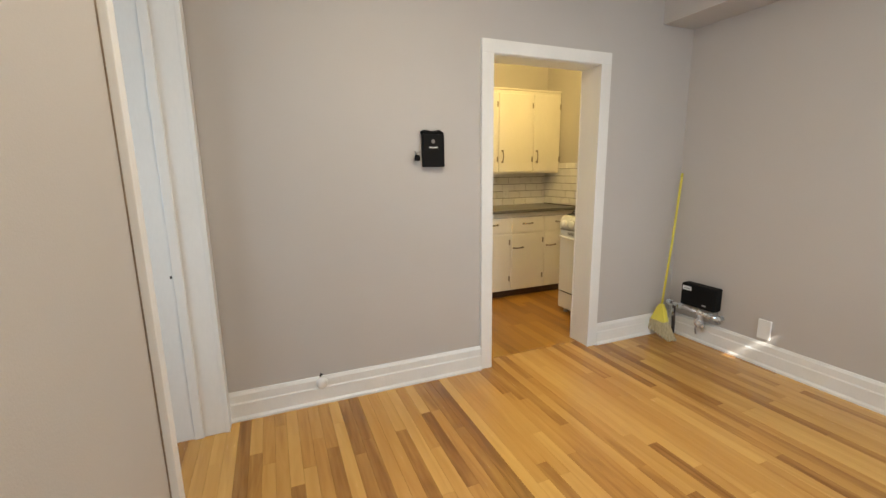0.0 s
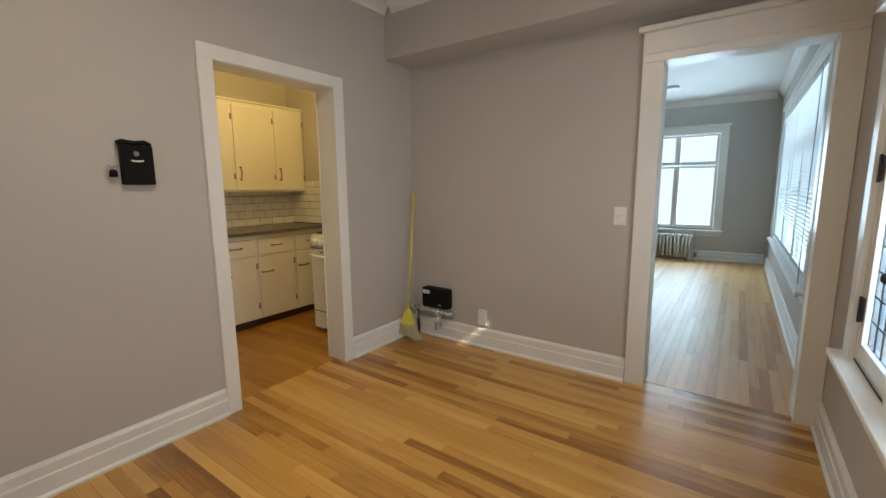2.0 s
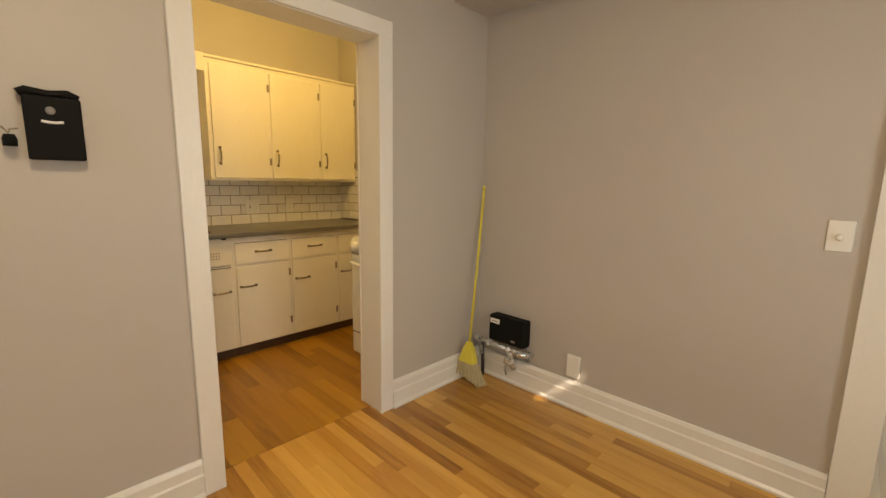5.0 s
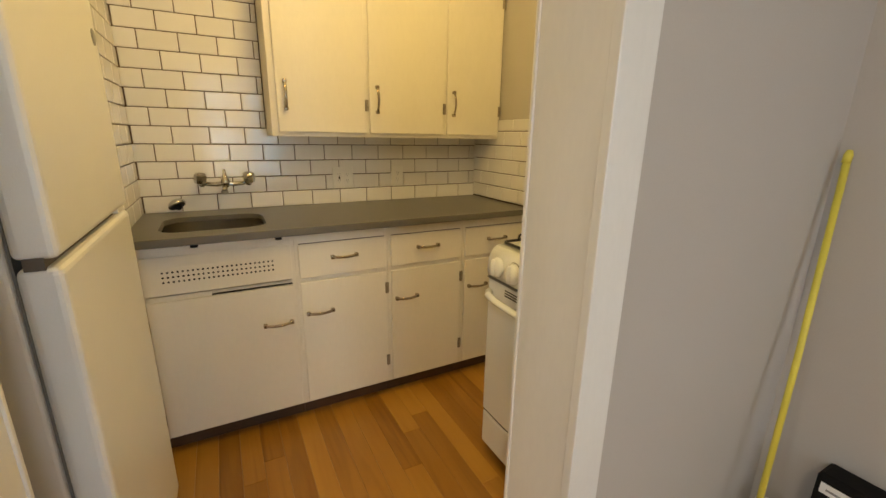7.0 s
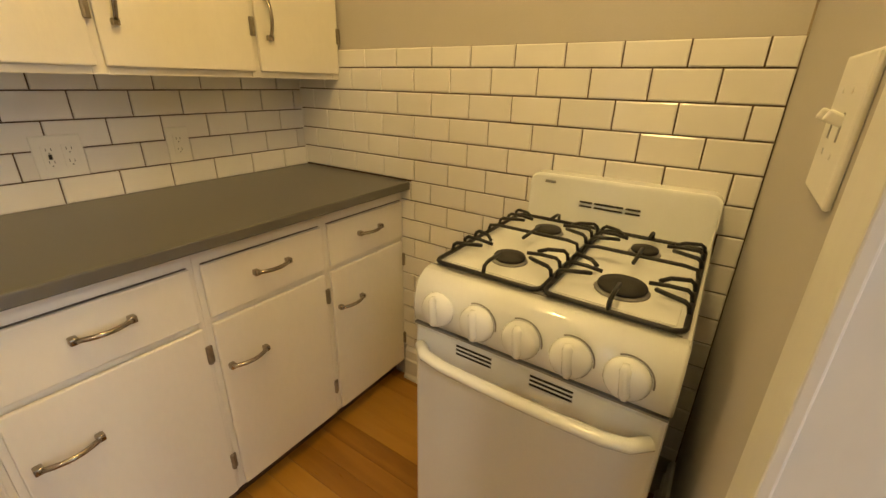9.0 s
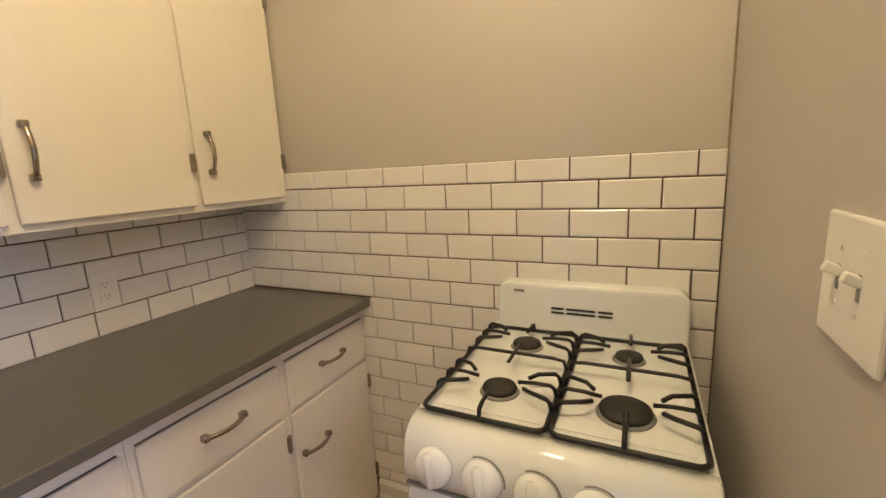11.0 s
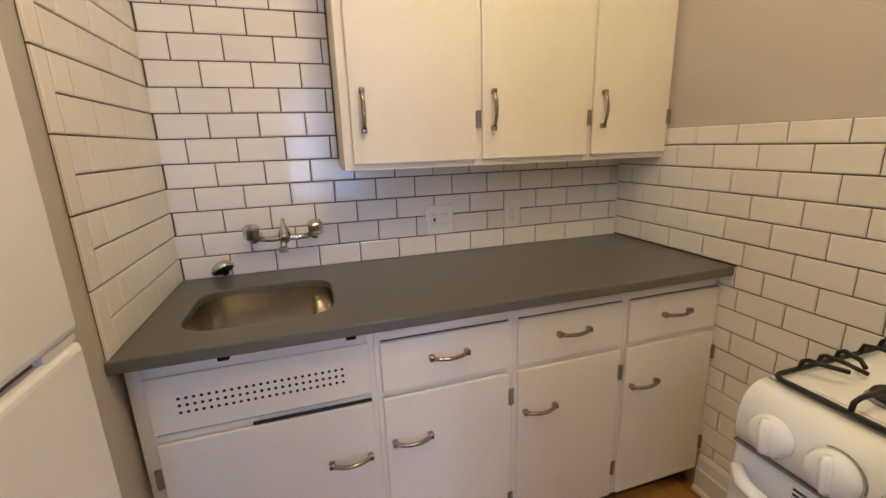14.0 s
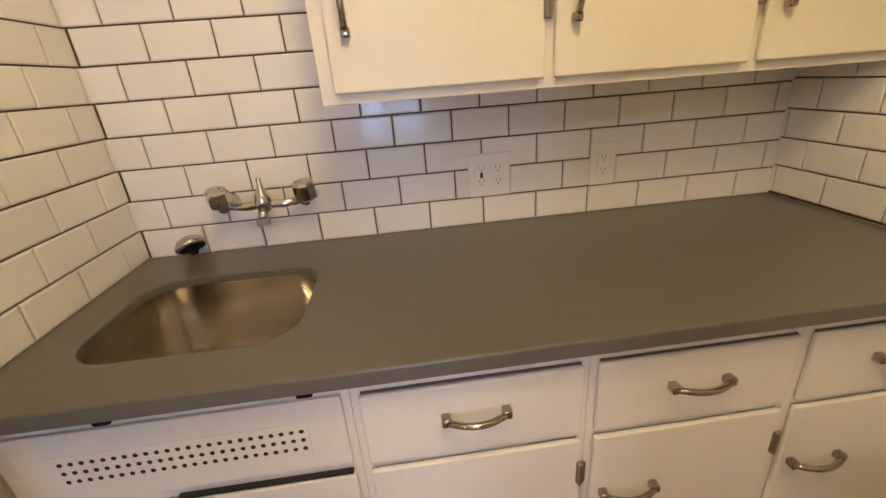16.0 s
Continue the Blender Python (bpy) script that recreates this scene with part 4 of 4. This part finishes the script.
part("stick_cap", lathe(bmesh.new(), [(0.0095, -0.02), (0.0098, 0.0), (0.006, 0.012)], pose(3.312, 2.372, 1.286, 0, 10), 10), YELLOW, br, "", True)


def slab(bm, low, high):
    """A block between two rectangles (x0, x1, y0, y1, z)."""
    rings = [[bm.verts.new((x, y, r[4])) for x, y in ((r[0], r[2]), (r[1], r[2]), (r[1], r[3]), (r[0], r[3]))] for r in (low, high)]
    for i in range(4):
        j = (i + 1) % 4
        bm.faces.new((rings[0][i], rings[0][j], rings[1][j], rings[1][i]))
    bm.faces.new(rings[0])
    bm.faces.new(rings[1])
    return bm


bm = slab(bmesh.new(), (3.095, 3.145, 2.243, 2.372, 0.135), (3.108, 3.148, 2.275, 2.338, 0.235))
slab(bm, (3.108, 3.148, 2.275, 2.338, 0.235), (3.114, 3.142, 2.292, 2.32, 0.272))
part("head", bm, YELLOW, br, "yellow plastic head")
bm = bmesh.new()
rnd = random.Random(5)
for i in range(16):
    for j in range(5):
        u, v = i / 15, j / 4
        y0, x0 = 2.246 + 0.124 * u, 3.099 + 0.042 * v
        y1, x1 = 2.172 + 0.228 * u + rnd.uniform(-0.006, 0.006), 3.085 + 0.07 * v + rnd.uniform(-0.005, 0.005)
        z1 = 0.004 + 0.045 * u + rnd.uniform(0, 0.008)
        tube(bm, [(x0, y0, 0.14), ((x0 + x1) / 2, (y0 + y1) / 2 + 0.004, 0.08), (x1, y1, z1)], 0.0052, 4)
tagged(part("bristles", bm, BRISTLE, br, "straw-coloured bristles"), kind="stuff")

# black box with a label over galvanised piping
bx = thing("meter_box", (XR - 0.05, 2.105, 0.28), "black plastic box with a white label on the wall", "utility box")
bd = part("body", boxed(XR - 0.085, XR, 1.968, 2.242, 0.282, 0.458, 0.012), BLACK, bx)
part("label_sticker", boxed(XR - 0.0868, XR - 0.0846, 2.155, 2.228, 0.405, 0.436), PAPER, bd, "small white label")
part("print", boxed(XR - 0.0875, XR - 0.0866, 2.165, 2.215, 0.416, 0.422), GREY, bd)
part("latch", boxed(XR - 0.09, XR - 0.084, 2.03, 2.06, 0.31, 0.322, 0.002), GREY, bd)
pp = thing("gas_pipe_fitting", (3.26, 2.15, 0.0), "galvanised pipe run with elbows and a valve, low on the wall", "pipe")
part("pipe", tube(bmesh.new(), [(3.245, 2.352, 0.268), (3.245, 1.985, 0.252)], 0.0155, 12), GALV, pp, "", True)
part("elbow", tube(bmesh.new(), [(3.245, 1.99, 0.252), (3.25, 1.965, 0.25), (3.28, 1.955, 0.24), (3.33, 1.955, 0.235)], 0.019, 12), GALV, pp, "", True)
for y in (2.335, 2.25, 2.09, 2.0):
    part("coupling", lathe(bmesh.new(), [(0.018, 0), (0.023, 0.003), (0.023, 0.02), (0.018, 0.023)], pose(3.245, y, 0.266 - (2.35 - y) * 0.04, 90), 10), GALV, pp)
part("drop_pipe", tube(bmesh.new(), [(3.255, 2.07, 0.25), (3.262, 2.07, 0.2), (3.275, 2.065, 0.155), (3.29, 2.06, 0.115)], 0.019, 12), GALV, pp, "", True)
part("valve", boxed(3.225, 3.275, 2.05, 2.098, 0.155, 0.205, 0.01), GALV, pp)
part("valve_lever", tube(bmesh.new(), [(3.235, 2.08, 0.16), (3.222, 2.075, 0.125), (3.225, 2.07, 0.092)], 0.008, 8, 0.5), GREY, pp, "", True)
part("bracket", boxed(3.238, 3.262, 2.285, 2.305, 0.165, 0.26, 0.002), GALV, pp)
part("floor_stub", tube(bmesh.new(), [(3.27, 2.30, 0.0), (3.27, 2.30, 0.10), (3.255, 2.295, 0.18), (3.248, 2.29, 0.25)], 0.013, 10), LEAD, pp, "dark floor pipe", True)
part("loose_wire", tube(bmesh.new(), [(3.30, 1.975, 0.285), (3.27, 1.945, 0.25), (3.285, 1.935, 0.21), (3.305, 1.96, 0.19), (3.315, 2.0, 0.2)], 0.004, 6), GREY, pp, "", True)

bm = tube(bmesh.new(), [(0.492, Y1 - 0.012, 0.166), (0.495, Y1 - 0.016, 0.184), (0.505, Y1 - 0.022, 0.178)], 0.005, 6)
whole("cable_stub", bm, BLACK, "short black cable end above the baseboard", "cable", soft=True)
bm = lathe(bmesh.new(), [(0.034, 0), (0.032, 0.012), (0.018, 0.02), (0.004, 0.021)], pose(0.50, Y1 - 0.02, 0.128, 90), 18)
whole("cable_cover", bm, TRIM, "small painted-over round cover on the baseboard", "cable cover", soft=True)

# raised blind over the leaded window
bl = thing("raised_blind", (2.27, YW + 0.045, 1.97), "white blind drawn up in a stack at the window head", "blind")
part("headrail", boxed(1.70, 2.86, YW + 0.026, YW + 0.075, 2.12, 2.165, 0.004), BLIND, bl)
for k in range(14):
    part("slat", box(bmesh.new(), -0.57, 0.57, -0.024, 0.024, -0.0012, 0.0012, m=pose(2.28, YW + 0.052, 1.985 + k * 0.0085, 4 * math.sin(k * 2.1), -2.6 + 0.25 * math.sin(k * 1.7), 0)), BLIND, bl)

# ---- living room ----
rad = thing("radiator", (8.93, 1.13, 0), "cream painted cast-iron column radiator under the window", "radiator")
for i in range(18):
    y = 0.635 + i * 0.0582
    bm = bmesh.new()
    for x in (8.875, 8.945, 9.015):
        tube(bm, [(x, y, 0.07), (x, y, 0.43)], 0.0185, 10)
    for z in (0.08, 0.425):
        tube(bm, [(8.862, y, z), (9.028, y, z)], 0.0285, 10)
    part("section", bm, RADIATOR, rad, "", True)
for y in (0.635, 0.635 + 11 * 0.09):
    for x in (8.885, 9.0):
        part("foot", boxed(x - 0.02, x + 0.02, y - 0.025, y + 0.025, 0, 0.06, 0.006), RADIATOR, rad)
part("valve", lathe(bmesh.new(), [(0.02, 0), (0.02, 0.05), (0.03, 0.055), (0.028, 0.08), (0.01, 0.085)], pose(8.945, 0.545, 0.06), 12), BRASS, rad, "metal valve", True)
part("supply_pipe", tube(bmesh.new(), [(8.945, 0.545, 0), (8.945, 0.545, 0.075), (8.945, 0.60, 0.08)], 0.013, 8), RADIATOR, rad, "", True)
bl = thing("venetian_blind", (6.2, YW - 0.02, 0.6), "white venetian blind lowered over the wide window", "blind")
part("headrail", boxed(4.43, 7.99, YW - 0.03, YW + 0.024, 2.17, 2.215, 0.004), BLIND, bl)
for k in range(44):
    part("slat", box(bmesh.new(), -1.77, 1.77, -0.022, 0.022, -0.001, 0.001, m=pose(6.21, YW + 0.002, 0.615 + k * 0.0355, 52)), BLIND, bl)
part("bottom_rail", boxed(4.44, 7.98, YW - 0.02, YW + 0.02, 0.575, 0.592, 0.004), BLIND, bl)
for x in (4.75, 6.2, 7.65):
    part("ladder_cord", tube(bmesh.new(), [(x, YW + 0.022, 0.58), (x, YW + 0.022, 2.18)], 0.0016, 4), BLIND, bl)
part("pull_cord", tube(bmesh.new(), [(4.56, YW + 0.035, 2.17), (4.555, YW + 0.036, 1.3), (4.56, YW + 0.035, 0.5)], 0.003, 5), GREY, bl)
part("pull_tassel", lathe(bmesh.new(), [(0.005, 0.03), (0.010, 0.0)][::-1], pose(4.56, YW + 0.035, 0.47), 8), BLACK, bl)
sd = thing("smoke_detector", (7.7, 0.92, H - 0.04), "flat round white smoke detector on the ceiling", "smoke detector")
part("housing", lathe(bmesh.new(), [(0.09, 0), (0.085, -0.025), (0.05, -0.036)], pose(7.7, 0.92, H), 24), PLASTIC, sd, "", True)

# ---- wall tiles ----
COURSE, TW, Z0 = 0.0807, 0.155, 0.9355
GAP = 0.0042
TILES = {}


def tile_mesh(w, h):
    """A glazed tile: width on x, height on z, face towards -y, cushioned edge."""
    key = (round(w, 3), round(h, 3))
    if key not in TILES:
        w, h = w / 2, h / 2
        e = 0.0035
        back = [(-w, 0.0, -h), (w, 0.0, -h), (w, 0.0, h), (-w, 0.0, h)]
        rim = [(x, -0.0055, z) for x, _, z in back]
        face = [(x - math.copysign(e, x), -0.0075, z - math.copysign(e, z)) for x, _, z in back]
        faces = [(8, 9, 10, 11)] + [(4 + i, 4 + (i + 1) % 4, 8 + (i + 1) % 4, 8 + i) for i in range(4)] + [(i, (i + 1) % 4, 4 + (i + 1) % 4, 4 + i) for i in range(4)]
        me = bpy.data.meshes.new("tile")
        me.from_pydata(back + rim + face, [], faces)
        me.materials.append(TILE)
        TILES[key] = me
    return TILES[key]


def tiled(name, bed, place, a0, a1, rows, phase, label):
    """Running-bond tiles over a grout bed. place(a, z): pose at distance a along the wall; rows: (bottom, top, first end, last end, shift)."""
    ob = whole(name, bed, GROUT, label, "tiled wall", kind="structure")
    inv = Matrix.Translation(-ob.location)
    for z0, z1, lo, hi, shift in rows:
        a = phase + shift * TW
        while a > lo:
            a -= TW
        while a < hi - 1e-4:
            s, e = max(a, lo), min(a + TW, hi)
            a += TW
            if e - s < 0.012:
                continue
            t = new("tile", tile_mesh(e - s - GAP, z1 - z0 - GAP))
            t.parent = ob
            t.matrix_local = inv @ place((s + e) / 2, (z0 + z1) / 2)
    return ob


def course(k):
    return Z0 + k * COURSE


# back wall: joint at x = 2.037 in the bottom course
rows = []
for k in range(0, 16):
    rows.append((course(k), course(k + 1), 1.5625, 3.399 if k < 5 else 2.139, 0.5 * (k % 2)))
bm = boxed(1.56, 3.398, YB - 0.004, YB - 0.0005, 0.938, course(5))
box(bm, 1.56, 2.141, YB - 0.004, YB - 0.0005, course(5), course(16))
tiled("tile_wall_back", bm, lambda a, z: pose(a, YB - 0.003, z), 1.56, 3.395, rows, 2.037, "white subway tiles with dark grout behind the sink")
# right wall: joint at y = 2.79 in the top course
UP = 0.008
rows = [(course(5) + UP, 1.413, 2.5735, 4.279, 0)]
for k in range(-10, 5):
    ends = [(2.5735, 4.279, 0.0)] if k != -1 else [(2.5735, 3.66, 0.0), (3.66, 4.279, -0.0045)]
    for lo, hi, drop in ends:
        rows.append((max(course(k) + UP, 0.168), course(k + 1) + UP + drop, lo, hi, 0.5 * ((k + 1) % 2)))
tiled("tile_wall_right", boxed(KR - 0.004, KR - 0.0005, 2.5725, 4.277, 0.167, 1.412), lambda a, z: pose(KR - 0.003, a, z, 0, 0, -90), 2.578, 4.274, rows, 2.79, "white subway tiles with dark grout behind the range")
# narrow brown strip in the corner, from just below the tile top upwards
whole("corner_crack", boxed(KR - 0.005, KR - 0.0003, 2.5723, 2.5765, 1.335, 2.70), CAULK, "thin brown strip along the wall corner above the tiles", "crack", kind="structure")
# left return beside the sink, with upright edge tiles
XS = 1.558
rows = []
for k in range(0, 16):
    rows.append((course(k), course(k + 1), 3.727, 4.279, 0.5 * (k % 2)))
ret = tiled("tile_wall_return", boxed(XS + 0.0005, XS + 0.004, 3.6795, 4.277, 0.938, course(16)), lambda a, z: pose(XS + 0.003, a, z, 0, 0, 90), 3.727, 4.274, rows, 3.879, "white subway tiles with dark grout beside the sink")
for k in range(0, 16, 2):
    t = new("tile", tile_mesh(0.047, 2 * COURSE - GAP))
    t.parent = ret
    t.matrix_local = Matrix.Translation(-ret.location) @ pose(XS + 0.003, 3.7015, course(k + 1), 0, 0, 90)

# ---- floor boards ----
BOARDS = {}


def board_mesh(w, length, material):
    key = (round(w, 4), round(length, 2), material.name)
    if key not in BOARDS:
        w, h = w / 2, length / 2
        e = 0.0006
        low = [(-w, -h, -0.012), (w, -h, -0.012), (w, h, -0.012), (-w, h, -0.012)]
        rim = [(x, y, -0.0009) for x, y, _ in low]
        face = [(x - math.copysign(e, x), y - math.copysign(e, y), 0.0) for x, y, _ in low]
        faces = [(8, 9, 10, 11)] + [(4 + i, 4 + (i + 1) % 4, 8 + (i + 1) % 4, 8 + i) for i in range(4)] + [(i, (i + 1) % 4, 4 + (i + 1) % 4, 4 + i) for i in range(4)]
        me = bpy.data.meshes.new("plank")
        me.from_pydata(low + rim + face, [], faces)
        me.materials.append(material)
        BOARDS[key] = me
    return BOARDS[key]


def lay(floor, along, a0, a1, c0, c1, width, lengths, material, seed):
    """Boards along an axis from a0 to a1, side by side from c0 to c1, with staggered ends."""
    rnd = random.Random(seed)
    inv = Matrix.Translation(-floor.location)
    c = c0
    while c < c1 - 0.005:
        w = min(width, c1 - c)
        a = a0
        first = True
        while a < a1 - 0.01:
            n = round(rnd.uniform(*lengths) * (rnd.uniform(0.3, 1) if first else 1), 1)
            first = False
            e = a + n
            if e > a1 - 0.25:
                e = a1
            p = new("plank", board_mesh(w - 0.0004, e - a - 0.0004, material))
            p.parent = floor
            mid = (a + e) / 2
            p.matrix_local = inv @ (pose(c + w / 2, mid, 0) if along == "y" else pose(mid, c + w / 2, 0, 0, 0, 90))
            a = e
        c += w


lay(hall_floor, "y", -0.46, 2.498, -1.584, 3.395, 0.0585, (0.55, 1.5), OAK_HALL, 3)
lay(kitchen_floor, "y", 2.502, 3.80, 0.86, 3.395, 0.083, (0.6, 1.5), OAK_KITCHEN, 8)
lay(living_floor, "x", 3.404, 9.09, -0.46, 2.39, 0.0585, (0.9, 2.2), OAK_LIVING, 12)
